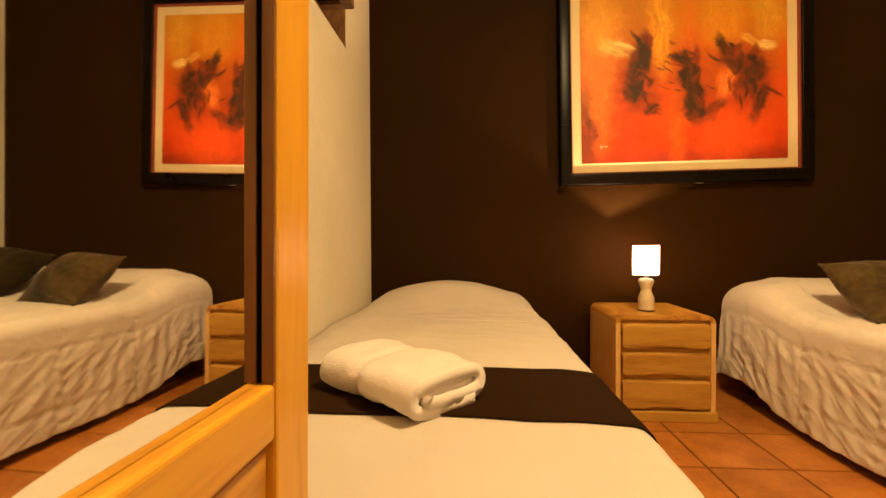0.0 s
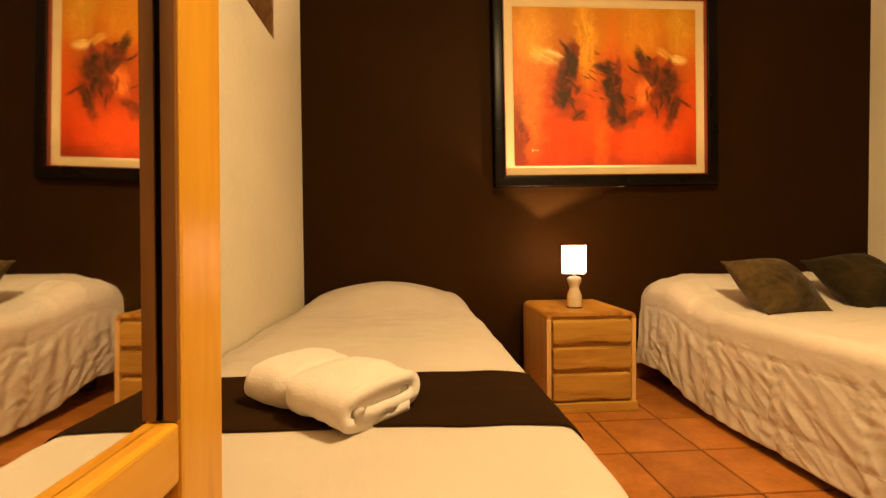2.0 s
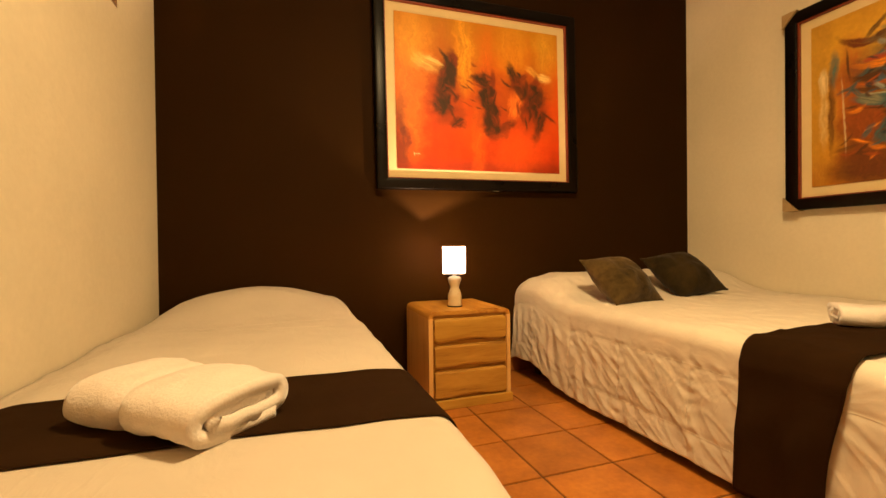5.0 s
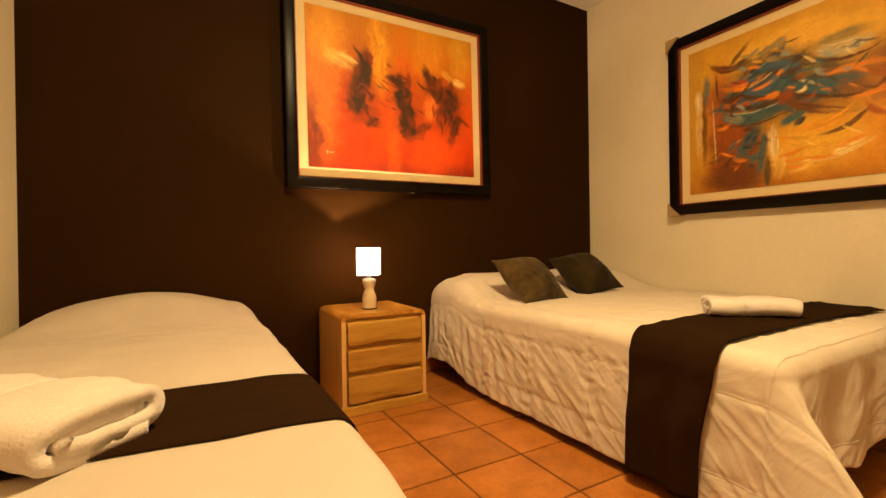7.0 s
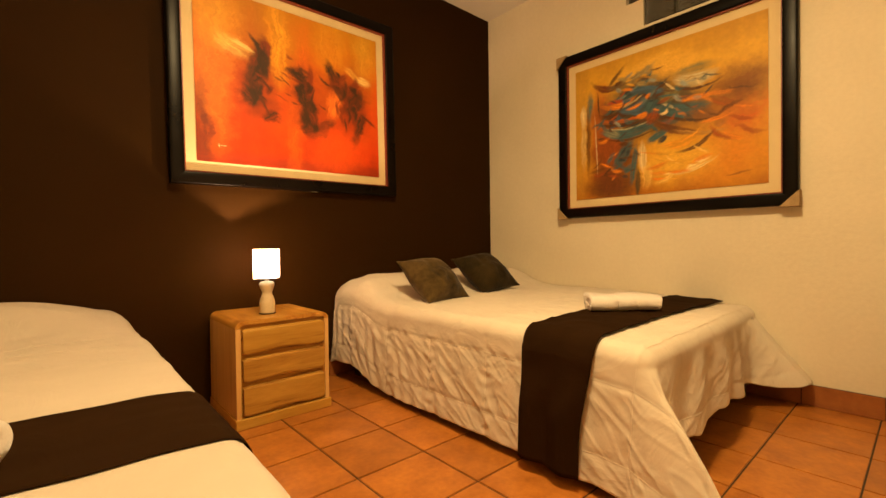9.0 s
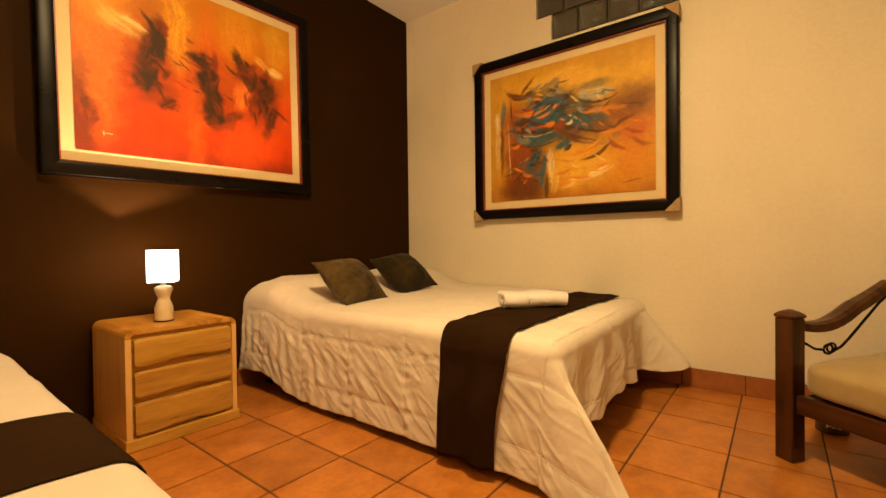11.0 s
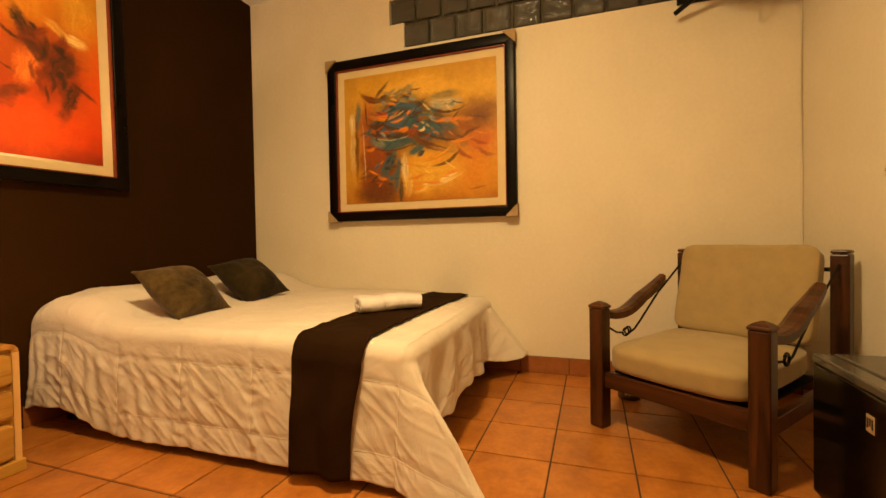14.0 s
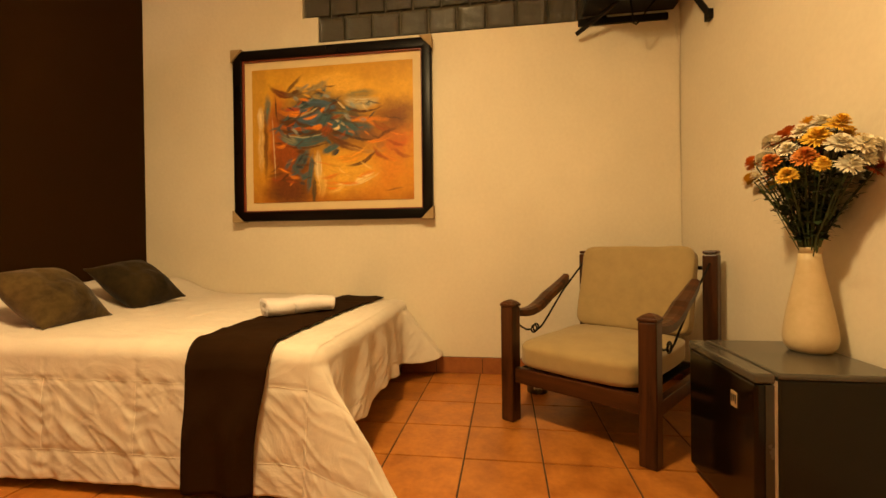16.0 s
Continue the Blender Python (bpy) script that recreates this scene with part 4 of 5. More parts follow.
def double_cloth(u, v, lift=0.0, calm=False):
    """u runs from the wall across the bed and down its open side, v from the head along it and down its foot."""
    W, L, r = 1.49, 1.98 - 0.07 * smooth01((0.85 - u) / 0.85), R2 + 0.06 * smooth01((0.75 - v) / 0.5)
    du, dv = max(0.0, u - (W - r)), max(0.0, v - (L - r))
    x, y = -min(u, W - r), -min(v, L - r)
    top = double_top(x, y)
    over = math.hypot(du, dv)
    if over == 0:
        return Vector((x, y, top + lift))
    ang = math.atan2(dv, du)
    mid = math.sin(2 * ang)
    a = over / r
    if a < math.pi / 2:
        out, fall = (r + lift) * math.sin(a), r - (r + lift) * math.cos(a)
        return Vector((x - out * math.cos(ang), y - out * math.sin(ang), top - fall))
    down = over - r * math.pi / 2
    side = math.cos(ang) ** 2
    # the hanging cloth falls nearly plumb, but spreads at the loose corner and by the wall at the foot
    wing = smooth01((0.34 - u) / 0.26) if dv > 0 else 0.0
    flare_x = 0.05 + 0.10 * mid + (0.03 * smooth01((0.5 - v) / 0.5) if du > 0 else 0.0)
    flare_y = 0.05 + 0.66 * mid ** 1.2 + 0.58 * wing * (1 - side)
    run = v if du > dv else u
    soft = smooth01(down / 0.10)
    if du > dv:
        # fan of folds, upright by the head and slanting further along
        fan = math.sin(78 * v ** 0.88 - 30 * down * smooth01(v / 0.7) + 4.6 * sway(v * 1.2, down * 1.4, 5, 3.5))
        patch = min(1.0, 0.30 + 1.9 * abs(sway(v * 1.2, down * 1.5, 9, 4.5)))
        ripple = 0.0033 * fan * patch * (1 - 0.62 * smooth01((v - 0.5) / 0.9))
        ripple += 0.005 * sway(v * 1.5 - down * 0.9, down * 0.8, 3.0, 5.0)
        cut = 1.0
    else:
        ripple = 0.010 * math.sin(u * 24 + 2.4 * sway(u, down, 1.0, 3.0)) * (1 - wing) + 0.010 * sway(u * 1.6, down, 3.0, 5.0)
        cut = 0.7
    ripple *= soft * (1 - 0.55 * mid)
    # sharp creases
    fold = 1 - abs(sway(run - down * 1.3, down * 0.55, 4.0, 4.6)) * 3.6
    ripple += 0.0034 * max(0.0, fold) ** 2 * soft * (1 - 0.6 * mid) * cut
    fold = 1 - abs(sway(run * 1.3 - down * 1.6, down * 0.7, 14.0, 10.0)) * 4.0
    ripple += 0.0030 * max(0.0, fold) ** 2 * soft * (1 - 0.3 * mid) * cut
    # puckers drawn together at the upright quilting
    if du > 0:
        gap = ((v + 0.12) / 0.36 - round((v + 0.12) / 0.36)) * 0.36
        if 0.05 < down and mid < 0.5:
            ripple += 0.0015 * math.sin(down * 130 + 60 * abs(gap) + 5 * sway(v, down, 17, 5)) * math.exp(-(gap / 0.045) ** 2)
        ripple -= 0.0022 * math.exp(-(gap / 0.010) ** 2) * (1 - mid)
    # stitched lines run straight through the cloth: below the edge and above the hem, on both sides
    for away, deep in ((u - SEAM_U, 0.003), (u - HEM_U, 0.003), (v - L - SEAM_V + 1.98, 0.0008), (v - HEM_V, 0.002)):
        ripple -= deep * math.exp(-(away / 0.011) ** 2)
    ripple += 0.0022 * sway(run * 2.0, down * 2.0, 8.0, 7.0) * soft
    if calm:
        ripple = 0.004 * math.sin(run * 30 + 1.0) * smooth01(down / 0.1) + 0.007
    out_x = r + lift + down * flare_x + ripple
    out_y = r + lift + down * flare_y + ripple
    lean = math.hypot(flare_x * math.cos(ang), flare_y * math.sin(ang))
    z = top - r - down * math.sqrt(max(0.05, 1 - lean * lean))
    if z < 0.016:
        out_y += (0.016 - z) * 0.5
        z = 0.016 + 0.008 * (1 + sway(run, down, 6, 12))
    return Vector((x - out_x * math.cos(ang), y - out_y * math.sin(ang), z))


bed = thing("double_bed", pose(-0.745, -0.99, 0), "double bed with low dark base in the room corner", "bed")
part("base", block(-0.69, 0.72, -0.93, 0.97, 0.09, 0.25, 0.006), DARKWOOD_X, bed)
part("mattress", block(-0.69, 0.72, -0.93, 0.97, 0.252, 0.45, 0.05, 3), LINEN, bed)
for x in (-0.62, 0.65):
    for y in (-0.86, 0.0, 0.88):
        part("leg", block(x - 0.03, x + 0.03, y - 0.03, y + 0.03, 0, 0.09, 0.004), DARKWOOD_Z, bed)

U1, V1 = 1.935, 2.297


def double_hem(u):
    return V1 - 0.05 * smooth01((0.85 - u) / 0.85) + 0.10 * smooth01((u - 1.2) / 0.35) + 0.06 * smooth01((0.32 - u) / 0.24) + 0.012 * math.sin(u * 13)


comforter = tagged(part("comforter", sheet(lambda s, t: double_cloth(0.012 + (U1 - 0.012) * s, 0.012 + (double_hem(0.012 + (U1 - 0.012) * s) - 0.012) * t), 270, 380), COMFORT, smooth=True), "rumpled white quilted comforter hanging over a double bed", "comforter")
thick(comforter, 0.014, 1)


def seam_line(points, label=""):
    return part("seam", tube(points, 0.0009, 5), COMFORT, comforter, label)


for u in (SEAM_U, HEM_U):
    seam_line([double_cloth(u, 0.02 + (V1 + 0.06) * k / 150, 0.001) for k in range(151)])
for v in (SEAM_V, HEM_V):
    seam_line([double_cloth(0.03 + 1.83 * k / 120, v - (0.07 * smooth01((0.85 - 1.83 * k / 120) / 0.85)), 0.001) for k in range(121)])
for k in range(1, 6):
    v = 0.36 * k - 0.12
    seam_line([double_cloth(SEAM_U + (HEM_U - SEAM_U) * i / 24, v, 0.001) for i in range(25)])


def double_runner(s, t):
    u = 0.02 + (1.49 + 0.435 - 0.02) * s
    v0 = 1.515 + 0.010 * smooth01((u - 1.3) / 0.4)
    v1 = 1.81 - 0.045 * smooth01((u - 1.45) / 0.36) - 0.05 * smooth01((0.7 - u) / 0.7)
    v = v0 + (v1 - v0) * t
    p = double_cloth(u, v, 0.012, True)
    if u > 1.56:
        k = smooth01((u - 1.56) / 0.2)
        p.x += -0.014 * k + 0.009 * k * math.sin(t * 11 + 1.0 + 2 * k)
    return p


ob = tagged(part("bed_runner", sheet(double_runner, 130, 34), RUNNER, smooth=True), "dark brown cloth runner hanging to the floor over double bed", "bed runner", "bed runners")
thick(ob, 0.004, -1)

for t in (0.02, 0.98):
    part("hem", tube([double_runner(k / 90, t) for k in range(91)], 0.003, 5), RUNNER, ob)

# ---- cushions ----


def cushion(m, size, fat, cloth, label):
    def skin(sign):
        def fn(s, t):
            a, b = s * 2 - 1, t * 2 - 1
            pin = 1 - 0.10 * (1 - a * a) * abs(b) ** 3
            pin2 = 1 - 0.10 * (1 - b * b) * abs(a) ** 3
            puff = max(0.0, (1 - abs(a) ** 2.6) * (1 - abs(b) ** 2.6)) ** 0.75
            return Vector((a * size / 2 * pin2, sign * (fat / 2 * puff + 0.004 + 0.016 * sway(a, b, sign, 2.0) * puff + 0.005 * sway(a, b, sign * 3, 5.0) * puff), b * size / 2 * pin))
        return fn

    bm = sheet(skin(1), 30, 30)
    nf = len(bm.faces)
    sheet(skin(-1), 30, 30, bm)
    bmesh.ops.remove_doubles(bm, verts=bm.verts, dist=0.0005)
    bm.faces.ensure_lookup_table()
    edge = [e for e in bm.edges if len(e.link_faces) == 1]
    bmesh.ops.bridge_loops(bm, edges=edge)
    bmesh.ops.recalc_face_normals(bm, faces=bm.faces)
    ob = part("cushion", bm, cloth, smooth=True)
    ob.matrix_world = m
    return tagged(ob, label, "cushion", "cushions on the double bed")


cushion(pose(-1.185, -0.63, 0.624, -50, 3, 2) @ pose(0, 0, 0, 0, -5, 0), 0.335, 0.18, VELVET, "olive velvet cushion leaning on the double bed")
cushion(pose(-0.665, -0.555, 0.636, -52, 0, -8) @ pose(0, 0, 0, 0, -9, 0), 0.35, 0.175, VELVET_SHADED, "olive velvet cushion leaning near the corner, coloured as shaded")

# ---- rolled towels ----


def folded_towel(m, length, width, height, label):
    """A thick towel folded in a flat spiral; the open end shows at +x."""
    pile = 0.0125
    full = height / 2 - pile
    flat = width / 2 - height / 2

    def spiral(s):
        # a coil drawn out sideways, so that the layers lie on one another
        ang = -0.4 + 1.87 * 2 * math.pi * s
        rho = 0.006 + (full - 0.006) * s
        c = math.cos(ang)
        wide = flat * (0.55 + 0.45 * s)
        return wide * math.tanh(2.0 * c) / math.tanh(2.0) + rho * c, rho * math.sin(ang)

    def fn(s, t):
        y, z = spiral(s)
        x = (t - 0.5) * length
        wav = 0.010 * sway(x * 2, y * 2, z * 3, 4) + 0.0030 * sway(x, y, z, 26) + 0.0016 * sway(x, y, z, 60)
        waist = 1 - 0.24 * math.exp(-(((t - 0.40) / 0.055) ** 2)) * s + 0.05 * sway(t * 3.1, s, length * 9, 1.0)
        puff = 1 + 0.07 * math.sin(math.pi * t)
        end = 0.016 * sway(s * 5.0, 3.3, 1.0) * smooth01((t - 0.8) / 0.2)
        return Vector((x + end, y * waist + wav, (z + wav * 0.6) * (waist * puff if z > 0 else 1) + height / 2))

    bm = sheet(fn, 190, 46)
    ob = part("towel", bm, TOWELS, smooth=True)
    md = ob.modifiers.new("pile", "SOLIDIFY")
    md.thickness, md.offset = 2 * pile, 0
    ob.matrix_world = m
    return tagged(ob, label, "towel", "folded towels")


folded_towel(pose(-3.025, -1.628, 0.514, 0, 0, -40), 0.292, 0.240, 0.096, "thick white towel rolled flat on the single bed")
folded_towel(pose(-0.945, -1.625, 0.530, 0, 0, -47), 0.290, 0.170, 0.076, "white towel roll on the dark bed runner")

# ---- armchair ----


def armchair(m):
    """Local x runs across the seat, y back, origin on the floor between the front legs."""
    root = thing("armchair", m, "dark wooden armchair with tan corduroy cushions", "armchair")
    w, BX = 0.63, 0.035
    for x in (-w / 2, w / 2):
        part("front_leg", block(x - 0.033, x + 0.033, -0.033, 0.033, 0, 0.535, 0.006), DARKWOOD_Z, root)
        bm = block(x - 0.036, x + 0.036, -0.036, 0.036, 0.5355, 0.548, 0.003, 1)
        crown = lathe(((0.046, 0.5485), (0.030, 0.558), (0.006, 0.566)), 4)
        bmesh.ops.rotate(crown, cent=(0, 0, 0), matrix=Matrix.Rotation(math.pi / 4, 3, "Z"), verts=crown.verts)
        bmesh.ops.translate(crown, vec=(x, 0, 0), verts=crown.verts)
        part("leg_crown", crown, DARKWOOD_X, root)
        part("leg_cap", bm, DARKWOOD_X, root)
        part("back_leg", block(x + BX - 0.032, x + BX + 0.032, 0.665, 0.73, 0, 0.765, 0.006), DARKWOOD_Z, root)
        part("back_leg_cap", block(x + BX - 0.033, x + BX + 0.033, 0.664, 0.731, 0.767, 0.784, 0.010, 2), DARKWOOD_X, root)
        # curved arm board, hung between the posts
        bm = bmesh.new()
        rows = []
        for k in range(17):
            s = k / 16
            y = 0.02 + 0.46 * s
            z = 0.508 - 0.022 * math.sin(math.pi * min(1, s * 1.6)) + 0.135 * s ** 1.9
            hw = 0.021 + 0.012 * math.sin(math.pi * s)
            rows.append([bm.verts.new((x + BX * 0.6 * s + a * hw, y, z + b)) for a, b in ((-1, -0.019), (1, -0.019), (1.0, 0.011), (0.5, 0.019), (-0.5, 0.019), (-1, 0.011))])
        for a, b in zip(rows, rows[1:]):
            for k in range(6):
                bm.faces.new((a[k], a[(k + 1) % 6], b[(k + 1) % 6], b[k]))
        bm.faces.new(rows[0][::-1])
        bm.faces.new(rows[-1])
        bmesh.ops.recalc_face_normals(bm, faces=bm.faces)
        part("armrest", bm, DARKWOOD_X, root, "curved dark wooden arm")
        # twisted iron stay under the arm
        bm = tube([(x, 0.03, 0.455), (x, 0.13, 0.405), (x, 0.17, 0.40)], 0.005, 6)
        tube([(x, 0.32, 0.44), (x, 0.27, 0.405), (x, 0.24, 0.395)], 0.005, 6, bm)
        tube([(x, 0.32, 0.44), (x + BX * 0.5, 0.45, 0.57), (x + BX, 0.67, 0.725)], 0.005, 6, bm)
        for c0, sg in ((0.19, 1), (0.225, -1)):
            tube([(x + sg * 0.006, c0 + 0.024 * math.cos(a), 0.402 + 0.018 * math.sin(a)) for a in (2 * math.pi * k / 14 for k in range(15))], 0.0045, 6, bm)
        part("iron_stay", bm, STEEL, root, "black iron stay with a chain link")
        part("side_rail", block(x - 0.016, x + 0.016, 0.034, 0.69, 0.165, 0.225, 0.004), DARKWOOD_X, root)
    part("front_rail", block(-w / 2 + 0.034, w / 2 - 0.034, -0.018, 0.018, 0.185, 0.255, 0.005), DARKWOOD_X, root)
    part("back_rail", block(-w / 2 + BX + 0.033, w / 2 + BX - 0.033, 0.682, 0.712, 0.17, 0.235, 0.005), DARKWOOD_X, root)
    part("top_rail", tube([(-w / 2 + BX + 0.03, 0.698, 0.70), (w / 2 + BX - 0.03, 0.698, 0.70)], 0.009, 8), STEEL, root, "black iron back bar")
    part("webbing", block(-w / 2 + 0.034, w / 2 - 0.034, 0.02, 0.61, 0.238, 0.246), RUBBER, root)

    def pad(wx, wy, tz, bulge, n=11):
        bm = block(-wx / 2, wx / 2, -wy / 2, wy / 2, -tz / 2, tz / 2)
        bmesh.ops.subdivide_edges(bm, edges=bm.edges, cuts=14, use_grid_fill=True)
        for v in bm.verts:
            a, b, c = v.co.x / (wx / 2), v.co.y / (wy / 2), v.co.z / (tz / 2)
            k = 1 / (abs(a) ** n + abs(b) ** n + abs(c) ** n) ** (1 / n)
            q = Vector((a, b, c)) * k
            lift = bulge * (1 - q.x ** 2) * (1 - q.y ** 2)
            v.co = Vector((q.x * wx / 2, q.y * wy / 2, q.z * tz / 2 + (lift if q.z > 0 else 0)))
            v.co += 0.004 * Vector((sway(*v.co, 6), sway(v.co.y, v.co.x, 3, 6), sway(v.co.z, v.co.x, v.co.y, 7)))
        return bm

    bm = pad(0.575, 0.66, 0.125, 0.018, 6)
    bmesh.ops.transform(bm, matrix=pose(0, 0.30, 0.322, 1.0, 0, 0), verts=bm.verts)
    part("seat_cushion", bm, SEATCLOTH, root, smooth=True)
    bm = pad(0.56, 0.43, 0.095, 0.008)
    bmesh.ops.transform(bm, matrix=pose(0.022, 0.605, 0.592, 74, 0, 0), verts=bm.verts)
    part("back_cushion", bm, SEATCLOTH, root, smooth=True)
    return root


_a, _b = Vector((-0.715, -2.571, 0)), Vector((-1.094, -3.076, 0))
_yaw = math.degrees(math.atan2((_a - _b).y, (_a - _b).x)) + 180
armchair(pose(*((_a + _b) / 2), 0, 0, _yaw))

# ---- tin under the chair ----
tin = thing("tin_can", pose(-0.31, -2.72, 0), "small dull tin under the armchair", "tin")
part("body", lathe(((0.045, 0.0), (0.056, 0.003), (0.056, 0.075), (0.058, 0.078), (0.058, 0.084), (0.052, 0.085)), 28), TIN, tin, smooth=True)
bm = bmesh.new()
for k in range(5):
    block(-0.0590, -0.0570, -0.024 + 0.010 * k, -0.017 + 0.010 * k, 0.030 + 0.004 * (k % 2), 0.046, bm=bm)
part("label_marks", bm, SOCKET, tin, "pale unreadable lettering bars")

# ---- small refrigerator ----


def mini_fridge(m):
    """Origin on the floor at the front edge by its -x side; the door faces +y."""
    root = thing("mini_fridge", m, "grey mini fridge with a dark glossy door", "fridge")
    w, d, h = 0.415, 0.37, 0.455
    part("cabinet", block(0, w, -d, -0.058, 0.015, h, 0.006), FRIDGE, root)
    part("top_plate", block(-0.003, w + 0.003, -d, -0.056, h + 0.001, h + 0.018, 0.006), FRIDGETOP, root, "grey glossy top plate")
    door = part("door", block(0, w, -0.048, 0, 0.03, h - 0.012, 0.008, 3), FRIDGEDOOR, root, "dark glossy door")
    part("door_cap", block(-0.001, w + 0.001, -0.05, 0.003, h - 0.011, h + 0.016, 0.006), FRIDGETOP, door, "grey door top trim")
    part("edge_trim", block(-0.003, -0.0005, -0.046, -0.024, 0.032, h - 0.013, 0.001), DOOREDGE, door, "grey metal door edge")
    part("gasket", block(0.004, w - 0.004, -0.0575, -0.0485, 0.03, h - 0.004), GASKET, root, "pale door gasket")
    part("badge", block(0.088, 0.122, 0.0005, 0.003, 0.345, 0.390, 0.001), CARDBOARD, door, "small pale square badge")
    bm = bmesh.new()
    for k in range(3):
        block(0.091 + 0.010 * k, 0.097 + 0.010 * k, 0.0032, 0.004, 0.356 + 0.006 * (k % 2), 0.382, bm=bm)
    part("badge_marks", bm, FRIDGE, door)
    for x in (0.05, w - 0.05):
        for y in (-0.06, -d + 0.05):
            part("foot", lathe(((0.016, 0), (0.018, 0.003), (0.018, 0.014)), 14, center=(x, y)), CHROME if y > -0.1 else RUBBER, root)
    return root


mini_fridge(pose(-1.522, -3.205, 0, 0, 0, 0))

# ---- vase with flowers ----
VX, VY, VZ = -1.255, -3.505, 0.474
vase = thing("vase", pose(VX, VY, VZ), "tall cream ceramic vase on the mini fridge", "vase")
vp = ((0.050, 0.0), (0.060, 0.004), (0.071, 0.018), (0.076, 0.04), (0.075, 0.065), (0.068, 0.11), (0.058, 0.16), (0.048, 0.21), (0.040, 0.25), (0.034, 0.285), (0.031, 0.31), (0.030, 0.324), (0.032, 0.328), (0.029, 0.329), (0.026, 0.322), (0.026, 0.28))
vp = tuple((r * 0.94, z) for r, z in vp)
part("body", lathe(vp[:11], 44), CERAMIC, vase, smooth=True)
part("rim", lathe(vp[10:], 44), CERAMIC, vase, smooth=True)


def bloom(radius, petals, layers, cup, seed):
    """Daisy-like head of many narrow petals, facing +z."""
    rnd = random.Random(seed)
    bm = bmesh.new()
    for la in range(layers):
        f = 1 - la / layers
        for k in range(petals):
            a = 2 * math.pi * (k + 0.5 * (la % 2)) / petals + rnd.uniform(-0.12, 0.12)
            ln = radius * (0.35 + 0.65 * f) * rnd.uniform(0.85, 1.1)
            lift = cup * (1 - f) + rnd.uniform(-0.08, 0.12)
            wd = radius * 0.085
            c, s = math.cos(a), math.sin(a)
            pts = []
            for d, ww in ((0.08, 0.4), (0.55, 1.0), (0.88, 0.8), (1.0, 0.25)):
                z = ln * d * math.sin(lift) - 0.10 * ln * d * d * f + 0.004 * la
                rr = ln * d * math.cos(lift)
                pts.append((rr, ww * wd, z))
            lft = [bm.verts.new((c * r - s * q, s * r + c * q, z + 0.25 * q)) for r, q, z in pts]
            rgt = [bm.verts.new((c * r + s * q, s * r - c * q, z + 0.25 * q)) for r, q, z in pts]
            for i in range(3):
                bm.faces.new((rgt[i], rgt[i + 1], lft[i + 1], lft[i]))
    return bm


bouquet = thing("bouquet", pose(VX, VY, VZ + 0.26), "bunch of white, yellow, orange and maroon chrysanthemums", "flowers")
rnd = random.Random(11)
heads = []
for i in range(40):
    # a flat-topped dome of heads
    a = 2.399963 * i
    q = math.sqrt((i + 0.4) / 40)
    hx, hy = 0.175 * q * math.cos(a), 0.135 * q * math.sin(a)
    hz = 0.36 - 0.10 * q ** 2.4 + rnd.uniform(-0.02, 0.025)
    heads.append((hx * 1.12, hy * 0.95, hz * 1.13 + 0.03))
for i in range(15):
    # smaller ones round the lower edge
    a = 2 * math.pi * (i + 0.3 * rnd.random()) / 15
    heads.append((0.178 * math.cos(a), 0.132 * math.sin(a), rnd.uniform(0.265, 0.345)))
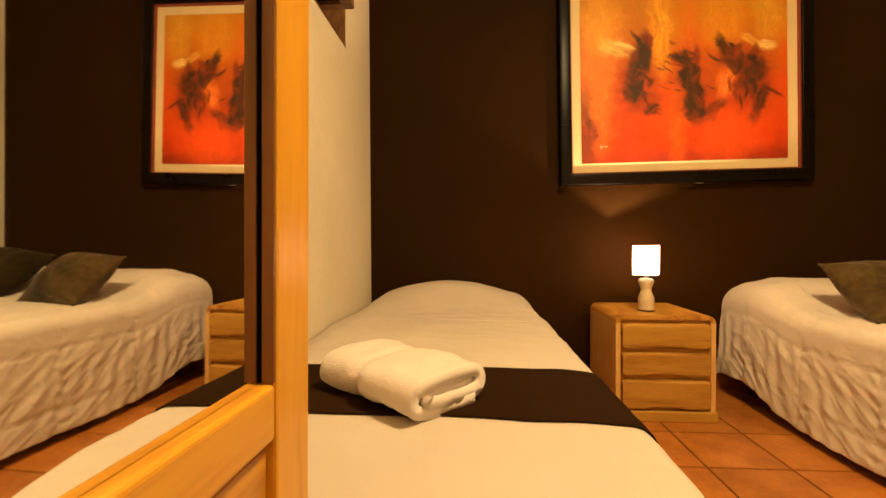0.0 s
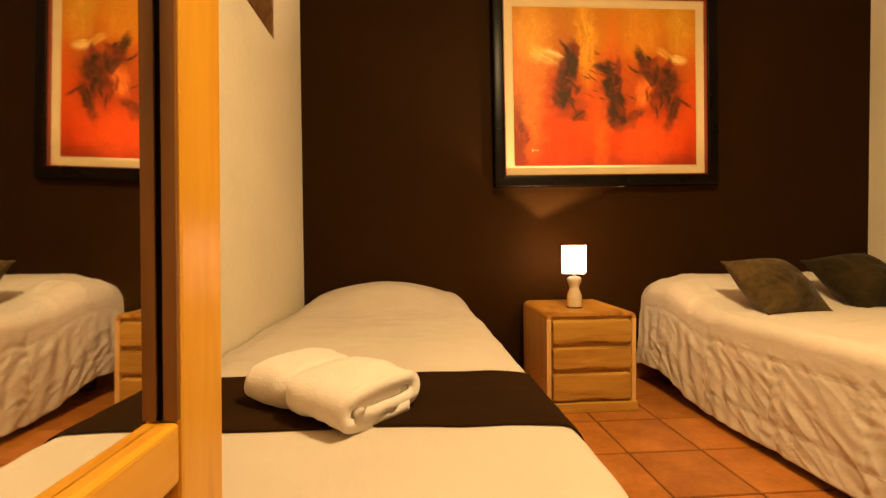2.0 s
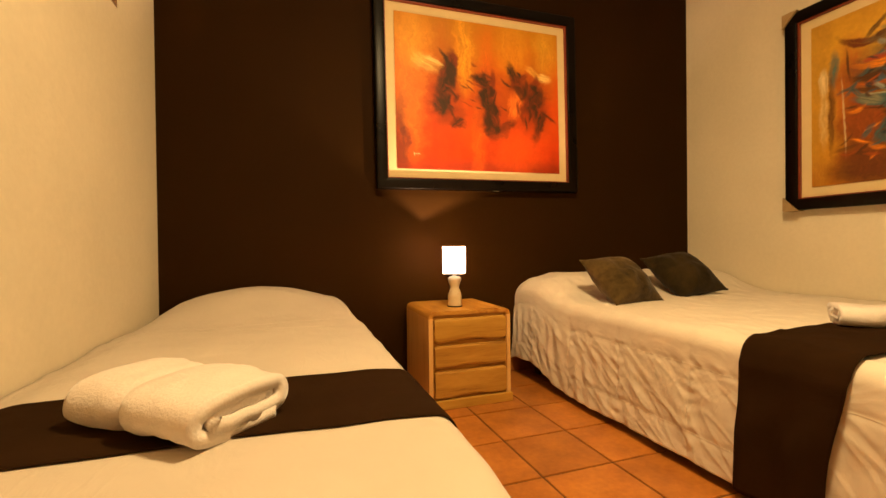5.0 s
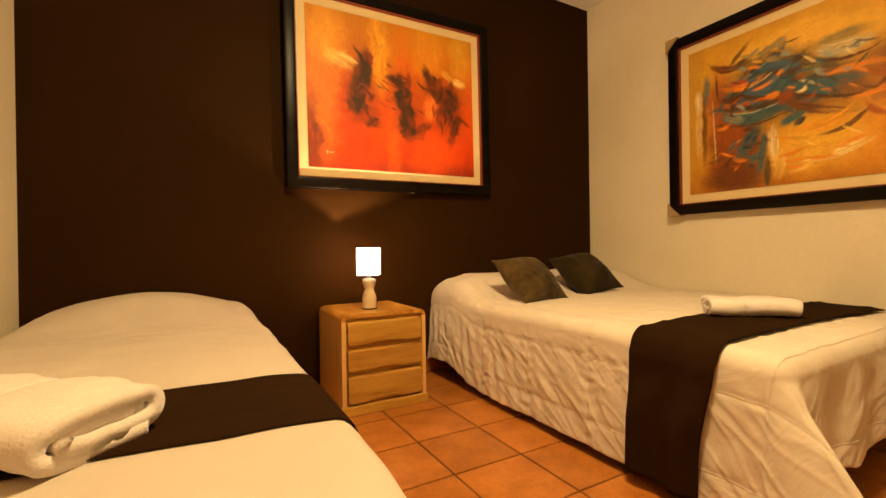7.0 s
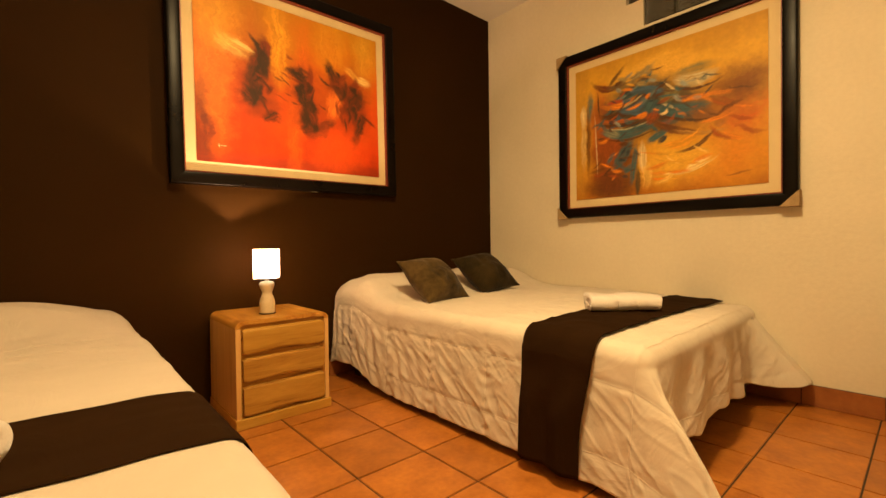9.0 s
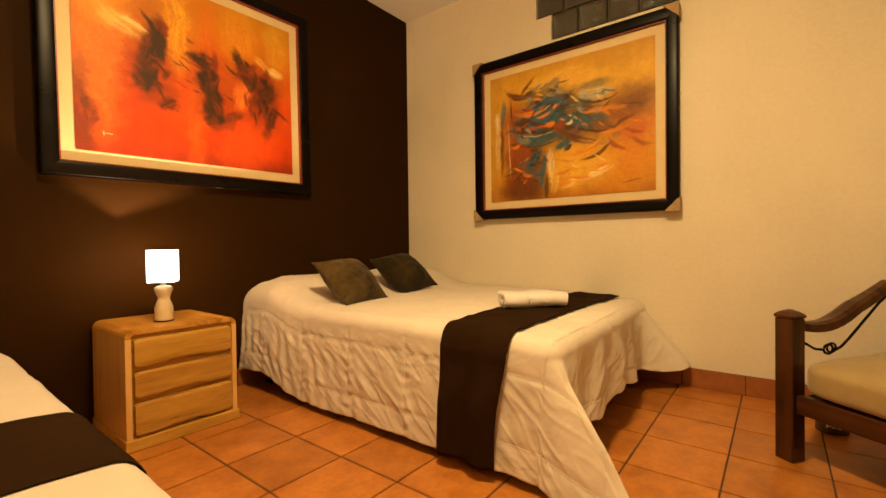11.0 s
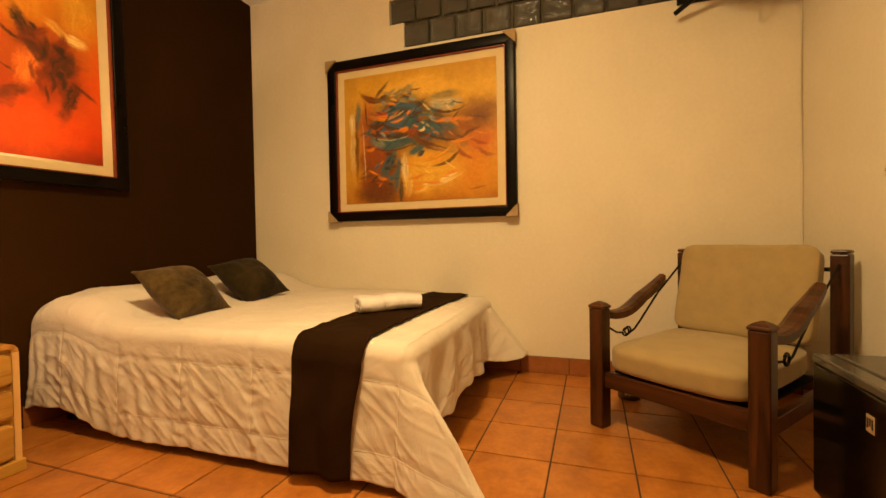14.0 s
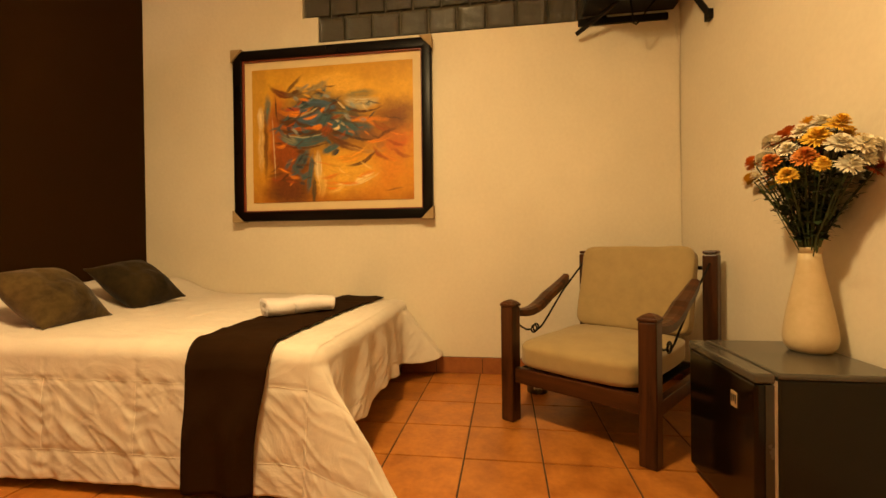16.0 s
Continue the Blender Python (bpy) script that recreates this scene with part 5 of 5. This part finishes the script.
for i, (hx, hy, hz) in enumerate(heads):
    q = math.hypot(hx / 0.175, hy / 0.135)
    stem = [(hx * 0.06, hy * 0.06, 0.0), (hx * 0.22, hy * 0.22, 0.10), (hx * 0.60, hy * 0.60, 0.10 + (hz - 0.10) * 0.55), (hx, hy, hz)]
    st = part("stem", tube(stem, 0.0028, 6, taper=0.002), STEM, bouquet)
    # white ones round the edge, orange on one shoulder, yellow on the other, maroon behind
    side, deep = -0.54 * hx - 0.85 * hy, 0.85 * hx - 0.54 * hy
    kind = rnd.choice((0, 0, 0, 0, 2))
    if side < -0.085:
        kind = rnd.choice((0, 0, 0, 2, 1))
    elif hz > 0.33 and deep < 0.0 and abs(side) < 0.11:
        kind = rnd.choice((2, 2, 2, 0)) if side > 0.0 else rnd.choice((1, 1, 0, 0))
    elif hz > 0.375 and deep > 0.075:
        kind = rnd.choice((3, 3, 4, 1))
    elif hz > 0.375 and -0.095 < side < -0.02:
        kind = rnd.choice((1, 1, 1, 4))
    elif hz > 0.375 and side > 0.02:
        kind = rnd.choice((2, 2, 2, 4))
    elif side > 0.09:
        kind = rnd.choice((0, 0, 0, 4))
    bm = bloom(0.029 + 0.015 * rnd.random() - (0.006 if i >= 40 else 0), 30, 5 if kind != 0 else 4, 1.25, i)
    tilt = Vector((hx * 2.6, hy * 2.6, 0.45)).to_track_quat("Z", "Y").to_matrix().to_4x4()
    bmesh.ops.transform(bm, matrix=Matrix.Translation((hx, hy, hz)) @ tilt, verts=bm.verts)
    part("flower_head", bm, PETALS[kind], bouquet)
    # leaves along the stem
    bm = bmesh.new()
    for k in range(17):
        s = rnd.uniform(0.30, 0.97)
        j = min(2, int(s * 3))
        p0 = Vector(stem[j]).lerp(Vector(stem[j + 1]), s * 3 - j)
        d = Vector((rnd.uniform(-1, 1), rnd.uniform(-1, 1), rnd.uniform(-0.1, 0.9))).normalized()
        sd = d.cross(Vector((0, 0, 1))).normalized()
        ln, wd = rnd.uniform(0.03, 0.055), rnd.uniform(0.008, 0.015)
        pa = [bm.verts.new(p0 + d * ln * f + sd * wd * g + Vector((0, 0, -0.25 * ln * f * f))) for f, g in ((0, 0), (0.3, 0.8), (0.45, 0.45), (0.6, 1.0), (0.75, 0.45), (1, 0))]
        pb = [bm.verts.new(p0 + d * ln * f - sd * wd * g + Vector((0, 0, -0.25 * ln * f * f))) for f, g in ((0, 0), (0.3, 0.8), (0.45, 0.45), (0.6, 1.0), (0.75, 0.45), (1, 0))]
        for i2 in range(5):
            bm.faces.new((pa[i2], pa[i2 + 1], pb[i2 + 1], pb[i2]))
    part("leaves", bm, LEAF, bouquet)
# loose twigs
for pts in (((0.01, 0.0, 0.02), (0.05, 0.0, 0.10), (0.10, 0.0, 0.21), (0.135, 0.0, 0.27)), ((-0.01, 0.0, 0.02), (-0.08, 0.03, 0.10), (-0.19, 0.07, 0.17)), ((0.0, 0.01, 0.02), (0.01, 0.05, 0.11), (0.02, 0.09, 0.20), (0.03, 0.125, 0.27))):
    part("twig", tube(pts, 0.0016, 5), STEM, bouquet)

# ---- television bracket ----
tv = thing("wall_bracket", pose(-0.02, -3.35, 2.1), "black steel television bracket with platform high in the corner", "bracket")
bm = bmesh.new()
block(-0.50, -0.02, -0.20, 0.32, 0.10, 0.135, 0.004, bm=bm)
part("platform", bm, STEEL, tv)
part("arm", tube([(-0.04, 0.36, -0.01), (-0.16, 0.14, 0.105)], 0.013, 6), STEEL, tv)
part("arm", tube([(-0.38, -0.235, -0.115), (-0.42, -0.06, 0.105)], 0.015, 6), STEEL, tv)
part("foot_plate", block(-0.405, -0.36, -0.249, -0.222, -0.15, -0.10, 0.003), STEEL, tv)
part("wall_plate", block(0.0, 0.018, -0.18, 0.34, 0.06, 0.10, 0.003), STEEL, tv)
part("cable_loop", tube([(-0.18, 0.085, 0.10), (-0.18, 0.075, 0.02), (-0.18, 0.07, -0.035), (-0.18, 0.055, -0.045), (-0.18, 0.04, -0.03), (-0.18, -0.01, 0.04), (-0.18, -0.06, 0.10)], 0.005, 6), RUBBER, tv)
set_ob = thing("television", pose(-0.28, -3.29, 2.237), "boxy dark television on the high bracket", "television")
part("casing", block(-0.20, 0.22, -0.22, 0.22, 0.0, 0.34, 0.02, 3), RUBBER, set_ob)
part("screen", block(-0.206, -0.2005, -0.18, 0.18, 0.05, 0.30, 0.001), FRIDGEDOOR, set_ob)
cable = tagged(part("cable", tube([(-0.006, BACK + 0.025, 2.13), (-0.006, BACK + 0.02, 2.05), (-0.006, BACK + 0.006, 2.03), (-0.006, BACK + 0.006, 1.2), (-0.006, BACK + 0.006, 0.3), (-0.006, BACK + 0.006, 0.11)], 0.004, 6), WALL_CREAM), "thin painted cable down the wall corner", "cable")

# ---- wardrobe with mirror door ----


def wardrobe(m):
    """Local x points out of the mirror, y along it away from the viewer; origin on the floor below the far inner corner of the glass."""
    root = thing("wardrobe", m, "amber pine wardrobe with a tall mirror door", "wardrobe")
    part("body", block(-0.40, -0.03, -1.22, 0.055, 0.06, 2.1, 0.004), DOOR_Z, root)
    part("plinth", block(-0.39, -0.05, -1.20, 0.04, 0.0, 0.059), DOOR_Y, root)
    door = part("door", block(-0.028, -0.010, -0.60, 0.060, 0.08, 2.08), DOOR_Z, root)
    part("stile", block(-0.0095, 0.013, 0.004, 0.066, 0.08, 2.08, 0.003), DOOR_Z, door)
    part("stile", block(-0.0095, 0.013, -0.655, -0.596, 0.08, 2.08, 0.003), DOOR_Z, door)
    part("rail", block(-0.0095, 0.0125, -0.595, 0.0035, 0.685, 0.7282, 0.004, 3), DOOR_Y, door)
    part("rail", block(-0.0095, 0.0125, -0.595, 0.0035, 2.02, 2.08, 0.003), DOOR_Y, door)
    part("panel", block(-0.0095, 0.006, -0.595, 0.0035, 0.14, 0.682, 0.003), DOOR_Y, door)
    part("rail", block(-0.0095, 0.0125, -0.595, 0.0035, 0.08, 0.138, 0.003), DOOR_Y, door)
    # small moulding round the glass
    # black strip colours in the shade of the narrow gap beside the glass
    part("gasket", block(0.0007, 0.0024, 0.0016, 0.0038, 0.7290, 2.018), RUBBER, door, "dark strip for the shaded gap at the mirror's edge")
    part("bead", block(0.0026, 0.0122, 0.0004, 0.0038, 0.7290, 2.018, 0.0006), BEADWOOD, door, "brown wooden bead beside the mirror")
    part("mirror_pane", block(-0.006, 0.0005, -0.594, 0.0032, 0.7288, 2.019), MIRROR, door, "mirror glass")
    return root


_n = Euler((0, radians(0.717), radians(-1.25))).to_matrix().to_4x4()
wardrobe(Matrix.Translation((-3.048, -2.218, 0.0)) @ _n)

# ---- tiles ----


def tile_mesh(name, sx, sy, th, bev, mt):
    bm = block(-sx / 2, sx / 2, -sy / 2, sy / 2, -th, 0)
    bmesh.ops.bevel(bm, geom=[e for e in bm.edges if all(v.co.z > -1e-6 for v in e.verts)], offset=bev, segments=2, affect="EDGES")
    me = bpy.data.meshes.new(name)
    bm.to_mesh(me)
    bm.free()
    me.materials.append(mt)
    return me


T = 0.30
floor = bpy.data.objects["floor"]
tile = tile_mesh("floor_tile", T - 0.006, T - 0.006, 0.0035, 0.002, TILE)
rnd = random.Random(5)
for i in range(-5, 7):
    for j in range(-10, 3):
        x, y = -2.018 + T * (i + 0.5), -0.885 + T * (j + 0.5)
        if LEFT - 0.1 < x < 0.12 and BACK - 0.1 < y < 0.12:
            ob = new("floor_tile", tile)
            ob.parent = floor
            ob.matrix_world = pose(x, y, rnd.uniform(-0.0006, 0.0), rnd.uniform(-0.06, 0.06), rnd.uniform(-0.06, 0.06), rnd.choice((0, 90, 180, 270)))
skt = tile_mesh("skirting_tile", 0.103, T - 0.004, 0.005, 0.0015, SKIRT)
for k in range(12):
    y = -0.15 - T * k
    if y - T / 2 > BACK:
        ob = new("skirting_tile", skt)
        ob.parent = skirt
        ob.matrix_world = pose(-0.0115, y, 0.0525, 0, -90, 0)
skn = tile_mesh("skirting_tile", 0.103, T - 0.004, 0.005, 0.0015, SKIRT)
for k in range(5):
    x = -0.18 - T * k
    for y, rz in ((-0.0065, 90), (BACK + 0.0065, -90)):
        ob = new("skirting_tile", skn)
        ob.parent = skirt
        ob.matrix_world = pose(x, y, 0.0525, 0, 0, rz) @ pose(0, 0, 0, 0, -90, 0)
